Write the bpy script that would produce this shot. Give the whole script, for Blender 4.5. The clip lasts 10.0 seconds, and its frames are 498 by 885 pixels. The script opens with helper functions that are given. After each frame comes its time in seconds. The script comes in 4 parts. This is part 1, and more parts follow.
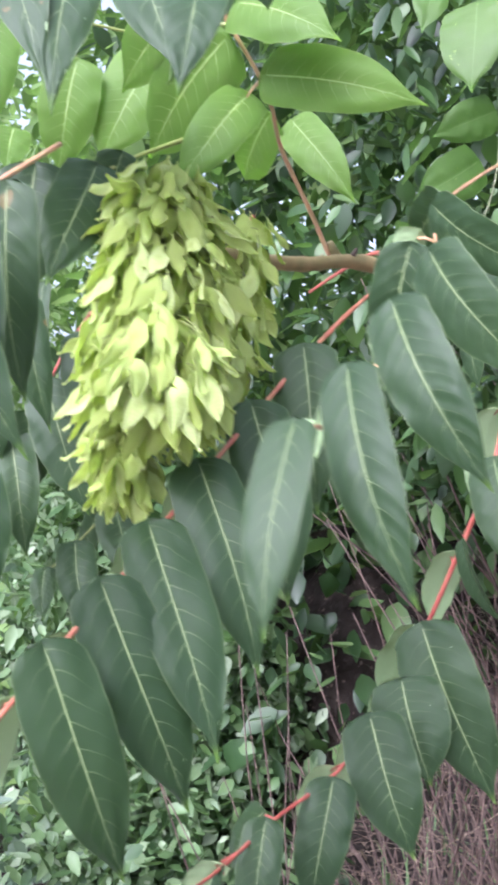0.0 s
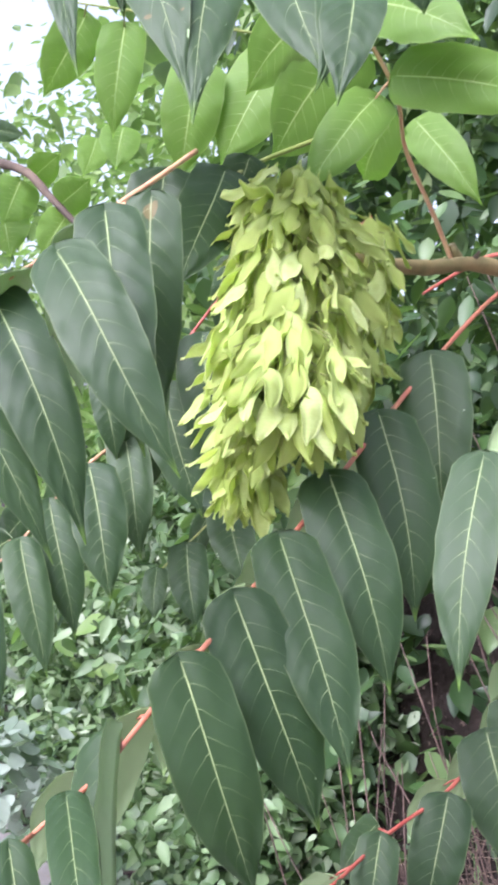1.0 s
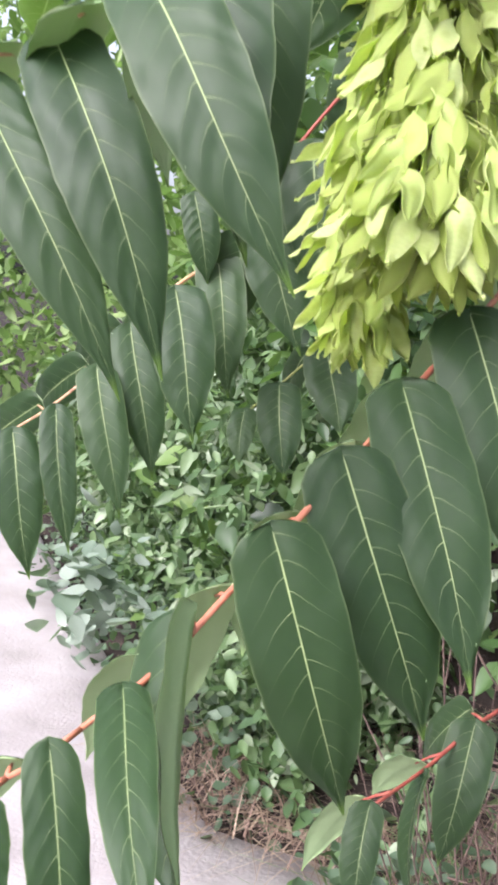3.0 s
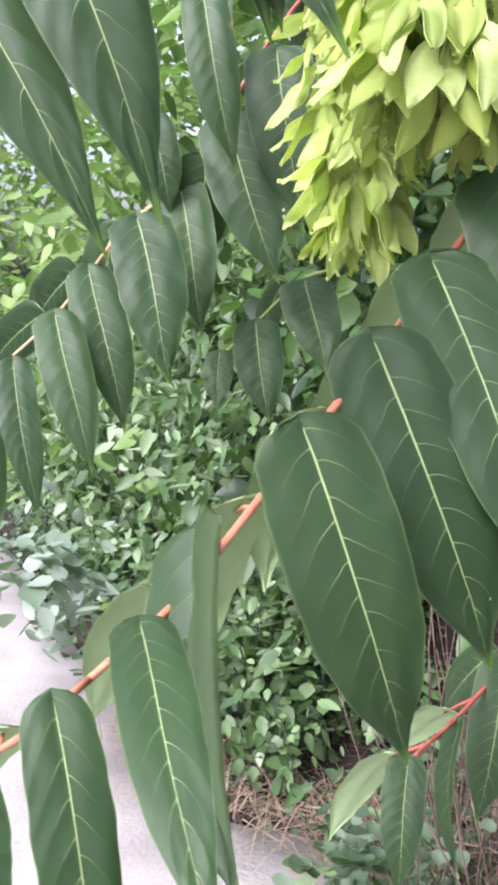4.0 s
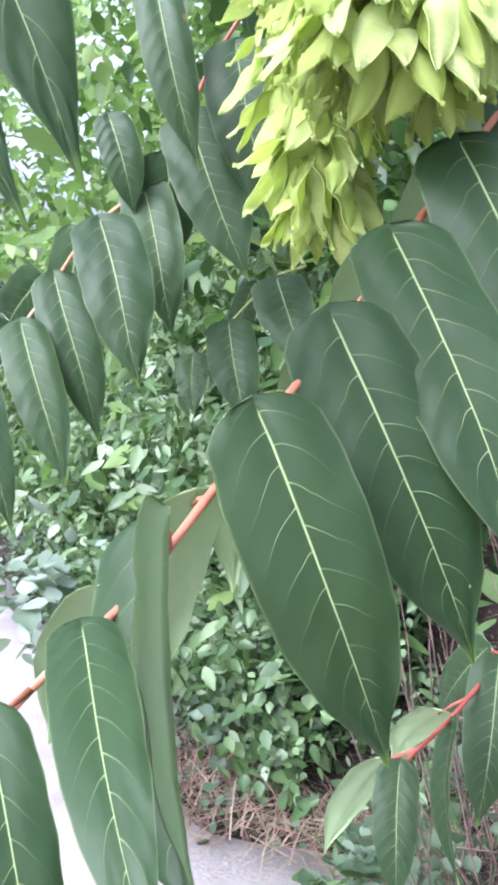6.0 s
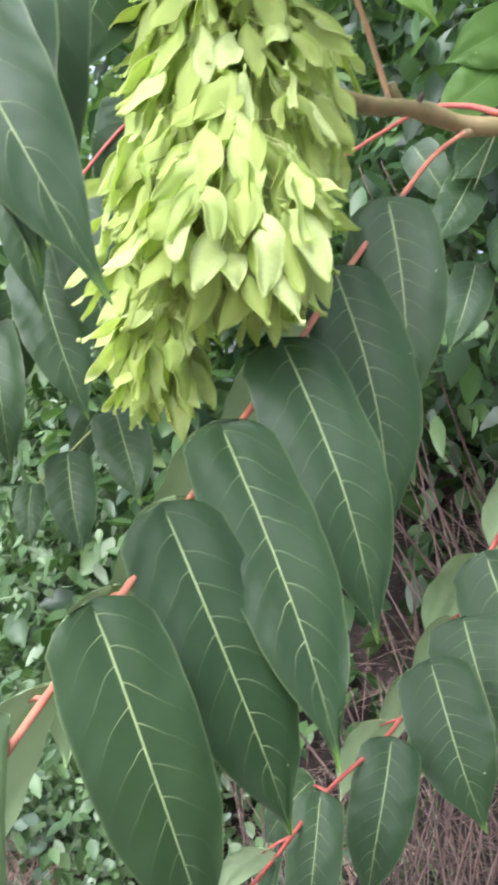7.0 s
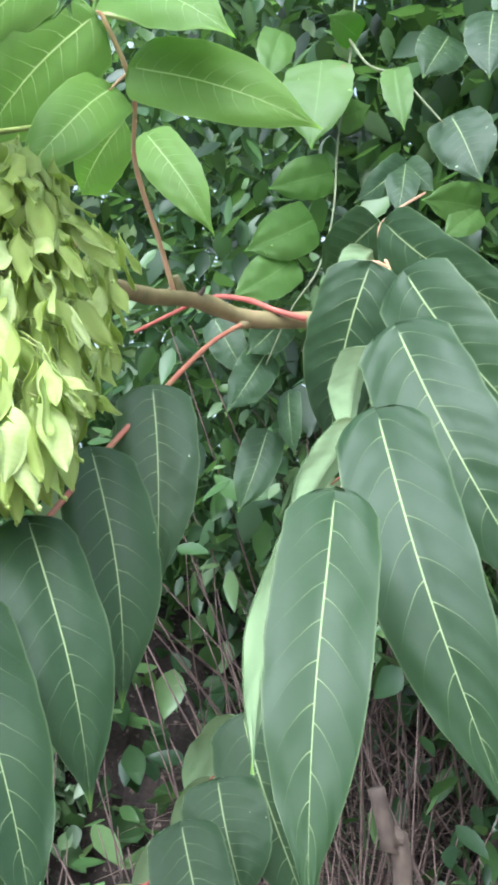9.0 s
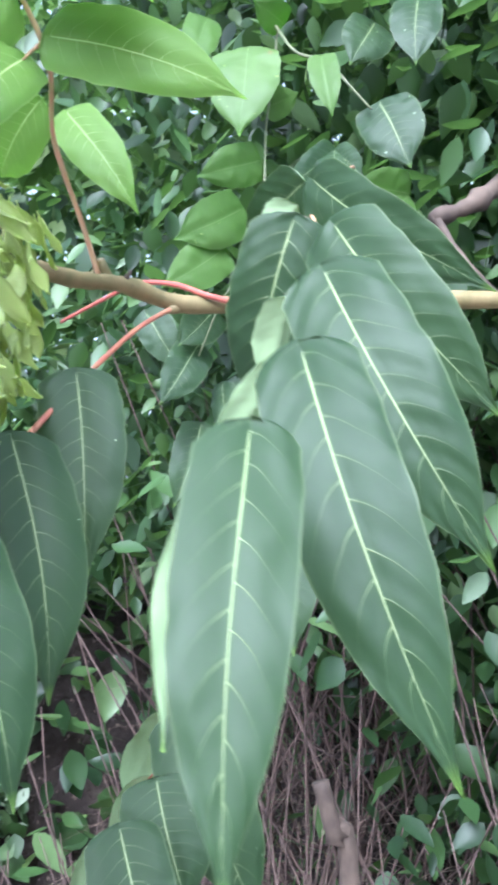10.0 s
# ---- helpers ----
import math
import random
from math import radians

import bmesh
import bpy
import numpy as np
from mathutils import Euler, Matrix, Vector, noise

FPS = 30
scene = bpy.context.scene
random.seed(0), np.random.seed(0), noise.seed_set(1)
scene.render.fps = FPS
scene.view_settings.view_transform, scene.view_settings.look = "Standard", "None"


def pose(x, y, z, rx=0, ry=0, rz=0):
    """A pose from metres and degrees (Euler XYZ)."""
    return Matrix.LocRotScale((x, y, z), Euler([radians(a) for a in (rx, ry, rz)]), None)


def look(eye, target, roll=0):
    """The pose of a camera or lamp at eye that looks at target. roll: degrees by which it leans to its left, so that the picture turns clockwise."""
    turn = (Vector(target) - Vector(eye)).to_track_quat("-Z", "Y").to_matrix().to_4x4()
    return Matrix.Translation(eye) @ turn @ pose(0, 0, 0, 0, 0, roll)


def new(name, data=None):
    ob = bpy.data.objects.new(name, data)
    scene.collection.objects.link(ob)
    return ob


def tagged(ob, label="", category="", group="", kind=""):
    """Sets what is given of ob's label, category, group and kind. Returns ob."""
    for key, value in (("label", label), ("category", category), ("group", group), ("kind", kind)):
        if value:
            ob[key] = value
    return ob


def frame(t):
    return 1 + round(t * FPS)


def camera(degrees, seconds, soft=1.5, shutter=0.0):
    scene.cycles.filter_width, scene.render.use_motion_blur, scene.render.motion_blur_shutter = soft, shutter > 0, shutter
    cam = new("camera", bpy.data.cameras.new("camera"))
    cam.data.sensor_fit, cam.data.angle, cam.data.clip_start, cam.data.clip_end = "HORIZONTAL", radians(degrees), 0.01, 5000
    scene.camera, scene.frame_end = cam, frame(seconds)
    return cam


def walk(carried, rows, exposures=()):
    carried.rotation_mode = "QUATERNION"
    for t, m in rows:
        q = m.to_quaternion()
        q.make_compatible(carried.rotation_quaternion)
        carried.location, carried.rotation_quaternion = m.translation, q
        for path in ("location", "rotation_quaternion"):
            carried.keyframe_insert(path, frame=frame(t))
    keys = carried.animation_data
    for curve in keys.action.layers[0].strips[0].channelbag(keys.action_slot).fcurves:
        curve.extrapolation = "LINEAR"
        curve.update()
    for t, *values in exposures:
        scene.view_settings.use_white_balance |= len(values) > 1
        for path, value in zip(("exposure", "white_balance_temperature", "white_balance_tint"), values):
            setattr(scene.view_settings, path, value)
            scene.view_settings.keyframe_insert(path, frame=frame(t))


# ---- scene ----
EXPOSURE = 1.36
cam = camera(29.0, 10.0, soft=3.5, shutter=0.3)
PATH = [
    (0, (0.2263, 0.2842, 1.6246), (-0.118, 2.253, 1.704), 1.8),
    (0.5, (0.1743, 0.2786, 1.6482), (-0.220, 2.237, 1.749), 1.2),
    (1, (0.1965, 0.2868, 1.6346), (-0.322, 2.217, 1.693), 3.0),
    (1.5, (0.1813, 0.3163, 1.6292), (-0.407, 2.228, 1.615), 2.9),
    (2, (0.1660, 0.3370, 1.6264), (-0.491, 2.225, 1.563), 3.7),
    (2.5, (0.1499, 0.3523, 1.6350), (-0.516, 2.230, 1.462), 4.7),
    (2.7, (0.1554, 0.3633, 1.6404), (-0.515, 2.226, 1.357), 6.4),
    (3.8, (0.1248, 0.4486, 1.5682), (-0.450, 2.345, 1.298), 4.9),
    (4, (0.1121, 0.4480, 1.5783), (-0.447, 2.343, 1.270), 3.1),
    (4.5, (0.1009, 0.4521, 1.5831), (-0.437, 2.351, 1.257), 2.9),
    (5, (0.1263, 0.4385, 1.5744), (-0.415, 2.337, 1.254), 2.8),
    (5.2, (0.1310, 0.4336, 1.5776), (-0.424, 2.327, 1.250), 2.7),
    (6.3, (0.1156, 0.4805, 1.5636), (-0.415, 2.396, 1.346), -0.2),
    (6.5, (0.1150, 0.4756, 1.5667), (-0.264, 2.432, 1.397), 3.4),
    (7, (0.1245, 0.4460, 1.6102), (-0.103, 2.431, 1.515), 2.5),
    (7.5, (0.1378, 0.4423, 1.6104), (0.027, 2.438, 1.679), 2.5),
    (8, (0.1481, 0.4283, 1.6132), (0.103, 2.420, 1.790), 3.7),
    (8.5, (0.1587, 0.4012, 1.6329), (0.229, 2.388, 1.852), 4.7),
    (9, (0.1642, 0.4017, 1.6318), (0.284, 2.386, 1.853), 5.6),
    (9.5, (0.1534, 0.4060, 1.6387), (0.293, 2.394, 1.813), 5.2),
    (10, (0.1721, 0.4250, 1.6233), (0.419, 2.396, 1.855), 3.8),
]
walk(cam, [(t, look(eye, target, roll)) for t, eye, target, roll in PATH], [(0.0, EXPOSURE, 5550, 19), (0.5, EXPOSURE + 0.18, 5700, 19), (1.2, EXPOSURE - 0.1, 5750, 20), (2.0, EXPOSURE - 0.18, 6150, 18), (4.5, EXPOSURE + 0.07, 5850, 16), (6.5, EXPOSURE + 0.2, 5450, 17), (7.0, EXPOSURE - 0.05, 5750, 12), (8.0, EXPOSURE + 0.08, 5500, 11), (9.2, EXPOSURE, 5350, 3), (10.0, EXPOSURE + 0.3, 5100, 10)])

# ---- world and sun ----
world = bpy.data.worlds.new("sky")
scene.world = world
world.use_nodes = True
wt = world.node_tree
sky = wt.nodes.new("ShaderNodeTexSky")
sky.sky_type, sky.sun_disc = "NISHITA", False
sky.sun_elevation, sky.sun_rotation = radians(47), radians(206)
sky.air_density, sky.dust_density, sky.ozone_density = 1.0, 7.0, 1.0
overcast = wt.nodes.new("ShaderNodeHueSaturation")
overcast.inputs["Saturation"].default_value, overcast.inputs["Value"].default_value = 0.40, 1.35
wt.links.new(sky.outputs[0], overcast.inputs["Color"])
wt.links.new(overcast.outputs[0], wt.nodes["Background"].inputs["Color"])
wt.nodes["Background"].inputs["Strength"].default_value = 0.15
sun_data = bpy.data.lights.new("sun", "SUN")
sun_data.energy, sun_data.angle, sun_data.color = 1.15, radians(45), (1.0, 0.98, 0.94)
sun = new("sun", sun_data)
sun.matrix_world = look((-1.7, -2.6, 5.6), (0, 0.8, 1.5))


# ---- materials ----
def mat(name, rough=0.6, spec=0.5):
    m = bpy.data.materials.new(name)
    m.use_nodes = True
    t = m.node_tree
    b = t.nodes["Principled BSDF"]
    b.inputs["Roughness"].default_value = rough
    b.inputs["Specular IOR Level"].default_value = spec
    return m, t, b


def node(t, kind, **values):
    n = t.nodes.new(kind)
    for key, value in values.items():
        n.inputs[key.replace("_", " ")].default_value = value
    return n


def calc(t, op, a, b=0.0, c=0.0):
    n = t.nodes.new("ShaderNodeMath")
    n.operation = op
    for i, v in enumerate((a, b, c)):
        if isinstance(v, (int, float)):
            n.inputs[i].default_value = v
        else:
            t.links.new(v, n.inputs[i])
    return n.outputs[0]


def blend(t, fac, a, b, mode="MIX"):
    n = t.nodes.new("ShaderNodeMix")
    n.data_type, n.blend_type = "RGBA", mode
    for i, v in ((0, fac), (6, a), (7, b)):
        if isinstance(v, (int, float)):
            n.inputs[i].default_value = v
        elif isinstance(v, tuple):
            n.inputs[i].default_value = (*v, 1.0)
        else:
            t.links.new(v, n.inputs[i])
    return n.outputs[2]


def ramp(t, value, stops):
    n = t.nodes.new("ShaderNodeValToRGB")
    while len(n.color_ramp.elements) < len(stops):
        n.color_ramp.elements.new(0.5)
    for e, (p, c) in zip(n.color_ramp.elements, stops):
        e.position, e.color = p, (*c, 1.0)
    t.links.new(value, n.inputs[0])
    return n.outputs[0]


def noise_at(t, scale, detail=4.0, vector=None, rough=0.55):
    n = node(t, "ShaderNodeTexNoise", Scale=scale, Detail=detail, Roughness=rough)
    if vector is None:
        vector = t.nodes.new("ShaderNodeTexCoord").outputs["Object"]
    t.links.new(vector, n.inputs["Vector"])
    return n.outputs["Fac"]


def bump(t, b, height, strength, distance):
    n = node(t, "ShaderNodeBump", Strength=strength, Distance=distance)
    t.links.new(height, n.inputs["Height"])
    t.links.new(n.outputs[0], b.inputs["Normal"])


def translucent(t, b, colour, share):
    """Lets part of the light through a thin sheet."""
    out = t.nodes["Material Output"]
    tr = t.nodes.new("ShaderNodeBsdfTranslucent")
    mix = t.nodes.new("ShaderNodeMixShader")
    mix.inputs[0].default_value = share
    if isinstance(colour, tuple):
        tr.inputs[0].default_value = (*colour, 1.0)
    else:
        t.links.new(colour, tr.inputs[0])
    t.links.new(b.outputs[0], mix.inputs[1])
    t.links.new(tr.outputs[0], mix.inputs[2])
    t.links.new(mix.outputs[0], out.inputs["Surface"])


def leaf_material(name, dark, light, vein, rough, share, glow, vein_mix=1.0, spec=0.42, side_strength=0.9, relief=0.14):
    """A leaf blade: midrib and side veins from the blade's own u, v; tone by object; spots and dust."""
    m, t, b = mat(name, rough, spec)
    uv = t.nodes.new("ShaderNodeTexCoord").outputs["UV"]
    sep = t.nodes.new("ShaderNodeSeparateXYZ")
    t.links.new(uv, sep.inputs[0])
    side = calc(t, "ABSOLUTE", calc(t, "MULTIPLY_ADD", sep.outputs[0], 2.0, -1.0))
    along = sep.outputs[1]
    wob = noise_at(t, 26.0, 3.0)
    # midrib, thinner to the tip
    rib_w = calc(t, "MULTIPLY_ADD", along, -0.008, 0.0135)
    rib = calc(t, "SUBTRACT", 1.0, calc(t, "MINIMUM", calc(t, "DIVIDE", side, calc(t, "MULTIPLY", rib_w, 2.0)), 1.0))
    rib = calc(t, "MINIMUM", calc(t, "MULTIPLY", rib, 2.0), 1.0)
    # side veins: irregular, bent forward, fading to the edge
    k = calc(t, "MULTIPLY_ADD", calc(t, "POWER", side, 1.35), -0.17, along)
    k = calc(t, "MULTIPLY_ADD", wob, 0.085, k)
    half = calc(t, "MULTIPLY", calc(t, "GREATER_THAN", sep.outputs[0], 0.5), 0.43)
    saw = calc(t, "FRACT", calc(t, "ADD", calc(t, "MULTIPLY", k, 10.0), half))
    line = calc(t, "ABSOLUTE", calc(t, "SUBTRACT", saw, 0.5))
    vw = calc(t, "MULTIPLY_ADD", side, -0.017, 0.025)
    veins = calc(t, "SUBTRACT", 1.0, calc(t, "MINIMUM", calc(t, "DIVIDE", line, vw), 1.0))
    fade = calc(t, "SUBTRACT", 1.05, side)
    veins = calc(t, "MULTIPLY", calc(t, "MULTIPLY", veins, side_strength), calc(t, "POWER", calc(t, "MAXIMUM", fade, 0.0), 1.6))
    lines = calc(t, "MINIMUM", calc(t, "ADD", rib, calc(t, "MULTIPLY", veins, calc(t, "MULTIPLY_ADD", noise_at(t, 25.0, 1.0), 1.9, -0.05))), 1.0)
    info = t.nodes.new("ShaderNodeObjectInfo")
    tone = noise_at(t, 11.0, 5.0)
    base = blend(t, calc(t, "MULTIPLY_ADD", info.outputs["Random"], 0.4, calc(t, "MULTIPLY_ADD", tone, 1.6, -0.5)), dark, light)
    fine = noise_at(t, 260.0, 4.0)
    base = blend(t, calc(t, "MULTIPLY", calc(t, "SUBTRACT", fine, 0.35), 0.9), base, light)
    spot = calc(t, "GREATER_THAN", noise_at(t, 42.0, 2.0), 0.74)
    base = blend(t, calc(t, "MULTIPLY", spot, 0.02), base, (0.30, 0.33, 0.22))
    # small brown blemishes, few
    brown = calc(t, "GREATER_THAN", noise_at(t, 23.0, 1.0), 0.79)
    base = blend(t, calc(t, "MULTIPLY", brown, 0.5), base, (0.22, 0.13, 0.05))
    col = blend(t, calc(t, "MULTIPLY", lines, vein_mix), base, vein)
    tip = calc(t, "MAXIMUM", calc(t, "MULTIPLY_ADD", along, 12.0, -11.2), 0.0)
    col = blend(t, calc(t, "MULTIPLY", tip, 0.7), col, glow)
    margin = calc(t, "GREATER_THAN", side, 0.965)
    col = blend(t, calc(t, "MULTIPLY", margin, 0.15), col, vein)
    shine = calc(t, "MULTIPLY_ADD", noise_at(t, 34.0, 5.0, rough=0.7), 0.24, rough - 0.12)
    t.links.new(shine, b.inputs["Roughness"])
    t.links.new(col, b.inputs["Base Color"])
    h = calc(t, "ADD", calc(t, "MULTIPLY", lines, -0.8), calc(t, "MULTIPLY", calc(t, "COSINE", calc(t, "MULTIPLY", calc(t, "SUBTRACT", saw, 0.5), 6.2832)), calc(t, "MULTIPLY_ADD", noise_at(t, 17.0, 1.0), -0.62, 0.12)))
    h = calc(t, "ADD", h, calc(t, "MULTIPLY", fine, 0.35))
    h = calc(t, "ADD", h, calc(t, "MULTIPLY", noise_at(t, 75.0, 2.0), 0.9))
    bump(t, b, h, relief, 0.0011)
    translucent(t, b, blend(t, 0.6 if side_strength < 1 else 0.4, col, glow), share)
    return m


LEAF_TOP = leaf_material("leaf_upper", (0.0155, 0.035, 0.0150), (0.034, 0.062, 0.025), (0.38, 0.47, 0.21), 0.46, 0.26, (0.25, 0.43, 0.07), 0.85, 0.27, 0.9, 0.38)
LEAF_UNDER = leaf_material("leaf_underside", (0.36, 0.49, 0.25), (0.46, 0.60, 0.33), (0.50, 0.63, 0.38), 0.62, 0.36, (0.54, 0.78, 0.28), 0.5, 0.3)
YOUNG_TOP = leaf_material("young_leaf_upper", (0.15, 0.26, 0.06), (0.23, 0.35, 0.09), (0.74, 0.82, 0.42), 0.5, 0.68, (0.62, 0.90, 0.18), 1.0, 0.42, 1.5)
YOUNG_UNDER = leaf_material("young_leaf_underside", (0.20, 0.32, 0.08), (0.29, 0.41, 0.11), (0.74, 0.82, 0.44), 0.6, 0.68, (0.62, 0.90, 0.20), 1.0, 0.3, 1.5)


VINE_TOP = leaf_material("vine_leaf_upper", (0.060, 0.120, 0.022), (0.105, 0.180, 0.040), (0.30, 0.42, 0.16), 0.5, 0.42, (0.24, 0.52, 0.07), 0.35, 0.4, 0.7)


def stalk_material(name, a, b_, rough=0.5, scale=60.0):
    m, t, b = mat(name, rough)
    n = noise_at(t, scale, 3.0)
    t.links.new(ramp(t, n, [(0.3, a), (0.7, b_)]), b.inputs["Base Color"])
    bump(t, b, noise_at(t, scale * 6, 3.0), 0.25, 0.001)
    return m


STALK = stalk_material("reddish_stalk", (0.32, 0.058, 0.045), (0.37, 0.115, 0.075))
STALK_PALE = stalk_material("orange_green_stalk", (0.52, 0.25, 0.15), (0.44, 0.31, 0.16))
STALK_SALMON = stalk_material("salmon_stalk", (0.40, 0.115, 0.075), (0.38, 0.175, 0.095))
STALK_GREEN = stalk_material("green_stalk", (0.20, 0.25, 0.06), (0.30, 0.32, 0.10))
BARK = stalk_material("young_bark", (0.145, 0.120, 0.045), (0.26, 0.19, 0.085), 0.55, 40.0)
# cane browns darkened to carry the hedge's shade in the colour
SHADED_CANE = stalk_material("shaded_dry_cane", (0.032, 0.019, 0.016), (0.115, 0.074, 0.060), 0.85, 25.0)
WOOD = stalk_material("dry_wood", (0.038, 0.025, 0.019), (0.115, 0.080, 0.058), 0.85, 20.0)


def fruit_material():
    m, t, b = mat("winged_fruit", 0.65, 0.3)
    uv = t.nodes.new("ShaderNodeTexCoord").outputs["UV"]
    sep = t.nodes.new("ShaderNodeSeparateXYZ")
    t.links.new(uv, sep.inputs[0])
    info = t.nodes.new("ShaderNodeObjectInfo")
    base = blend(t, info.outputs["Random"], (0.57, 0.66, 0.23), (0.83, 0.86, 0.50))
    streak = node(t, "ShaderNodeTexWave", Scale=4.0, Distortion=6.0, Detail=2.0)
    t.links.new(uv, streak.inputs["Vector"])
    base = blend(t, calc(t, "MULTIPLY", streak.outputs["Fac"], 0.22), base, (0.52, 0.60, 0.26))
    base = blend(t, calc(t, "MULTIPLY", noise_at(t, 120.0, 3.0), 0.3), base, (0.34, 0.46, 0.10))
    seed_s = calc(t, "DIVIDE", calc(t, "SUBTRACT", sep.outputs[0], 0.48), 0.13)
    seed_u = calc(t, "DIVIDE", calc(t, "SUBTRACT", sep.outputs[1], 0.5), 0.22)
    near = calc(t, "SUBTRACT", 1.0, calc(t, "ADD", calc(t, "MULTIPLY", seed_s, seed_s), calc(t, "MULTIPLY", seed_u, seed_u)))
    base = blend(t, calc(t, "MULTIPLY", calc(t, "MAXIMUM", near, 0.0), 0.4), base, (0.40, 0.44, 0.10))
    rim = calc(t, "GREATER_THAN", calc(t, "ABSOLUTE", calc(t, "SUBTRACT", sep.outputs[1], 0.5)), 0.44)
    base = blend(t, calc(t, "MULTIPLY", rim, 0.35), base, (0.78, 0.80, 0.42))
    t.links.new(base, b.inputs["Base Color"])
    bump(t, b, noise_at(t, 220.0, 3.0), 0.5, 0.0009)
    translucent(t, b, blend(t, 0.5, base, (0.72, 0.85, 0.28)), 0.63)
    return m


FRUIT = fruit_material()


def wild_leaf_material(name, stops, rough=0.45, share=0.3):
    """Leaves of hedge and undergrowth: a tone for each leaf."""
    m, t, b = mat(name, rough, 0.5)
    geo = t.nodes.new("ShaderNodeNewGeometry")
    col = ramp(t, geo.outputs["Random Per Island"], stops)
    col = blend(t, calc(t, "MULTIPLY", noise_at(t, 30.0, 3.0), 0.4), col, stops[0][1])
    t.links.new(col, b.inputs["Base Color"])
    translucent(t, b, blend(t, 0.5, col, (0.18, 0.34, 0.05)), share)
    return m


HEDGE = wild_leaf_material("hedge_leaves", [(0.0, (0.012, 0.029, 0.012)), (0.5, (0.034, 0.074, 0.024)), (0.8, (0.075, 0.145, 0.042)), (1.0, (0.14, 0.21, 0.085))])
SHRUB = wild_leaf_material("shrub_leaves", [(0.0, (0.035, 0.070, 0.028)), (0.4, (0.09, 0.155, 0.06)), (0.8, (0.18, 0.26, 0.125)), (1.0, (0.36, 0.42, 0.30))])
WEED = wild_leaf_material("weed_leaves", [(0.0, (0.03, 0.055, 0.032)), (0.6, (0.065, 0.105, 0.06)), (1.0, (0.17, 0.22, 0.16))], 0.6, 0.25)
FAR = wild_leaf_material("tree_leaves", [(0.0, (0.08, 0.14, 0.04)), (0.6, (0.18, 0.28, 0.08)), (1.0, (0.34, 0.44, 0.18))], 0.5, 0.45)
DRY = wild_leaf_material("dry_grass", [(0.0, (0.12, 0.07, 0.06)), (0.5, (0.25, 0.165, 0.13)), (1.0, (0.40, 0.31, 0.23))], 0.8, 0.15)
GRASS = wild_leaf_material("green_grass", [(0.0, (0.04, 0.09, 0.03)), (1.0, (0.14, 0.23, 0.09))], 0.5, 0.3)


def shaded_soil_material():
    m, t, b = mat("soil", 0.95, 0.2)
    # near-black browns: the shade under the hedge is put into the soil colour
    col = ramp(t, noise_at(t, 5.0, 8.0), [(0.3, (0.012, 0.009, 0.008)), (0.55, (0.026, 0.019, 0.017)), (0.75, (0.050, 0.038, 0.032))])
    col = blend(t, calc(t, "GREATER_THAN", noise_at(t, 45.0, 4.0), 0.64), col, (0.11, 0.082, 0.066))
    t.links.new(col, b.inputs["Base Color"])
    bump(t, b, noise_at(t, 30.0, 8.0), 0.8, 0.03)
    return m


def path_material():
    m, t, b = mat("worn_concrete", 0.9, 0.3)
    n = noise_at(t, 3.0, 8.0)
    col = ramp(t, n, [(0.3, (0.20, 0.183, 0.186)), (0.5, (0.27, 0.25, 0.256)), (0.7, (0.35, 0.33, 0.335))])
    col = blend(t, calc(t, "MULTIPLY", noise_at(t, 90.0, 6.0), 0.45), col, (0.27, 0.23, 0.22))
    t.links.new(col, b.inputs["Base Color"])
    bump(t, b, noise_at(t, 60.0, 8.0), 0.5, 0.01)
    return m


SHADED_SOIL, CONCRETE = shaded_soil_material(), path_material()


# ---- helpers for meshes ----
def part(name, verts, faces, material, parent=None, label="", smooth=True, uvs=None, slots=None):
    """Links one mesh object, under a thing or under a part."""
    me = bpy.data.meshes.new(name)
    me.from_pydata(verts, [], faces)
    for m in material if isinstance(material, (list, tuple)) else (material,):
        me.materials.append(m)
    if slots is not None:
        me.polygons.foreach_set("material_index", slots)
    me.polygons.foreach_set("use_smooth", [smooth] * len(me.polygons))
    if uvs is not None:
        layer = me.uv_layers.new(name="uv")
        flat = np.array(uvs, dtype=np.float32)[[v for f in faces for v in f]]
        layer.data.foreach_set("uv", flat.ravel())
    me.update()
    ob = new(name, me)
    ob.parent = parent
    if label:
        tagged(ob, label)
    return ob


def smooth_line(points, steps):
    """A Catmull-Rom line through the points."""
    p = [Vector(q) for q in points]
    p = [2 * p[0] - p[1], *p, 2 * p[-1] - p[-2]]
    out = []
    for i in range(1, len(p) - 2):
        a, b, c, d = p[i - 1 : i + 3]
        for s in range(steps):
            t = s / steps
            out.append(0.5 * (2 * b + (c - a) * t + (2 * a - 5 * b + 4 * c - d) * t * t + (3 * b - a - 3 * c + d) * t ** 3))
    out.append(p[-2])
    return out


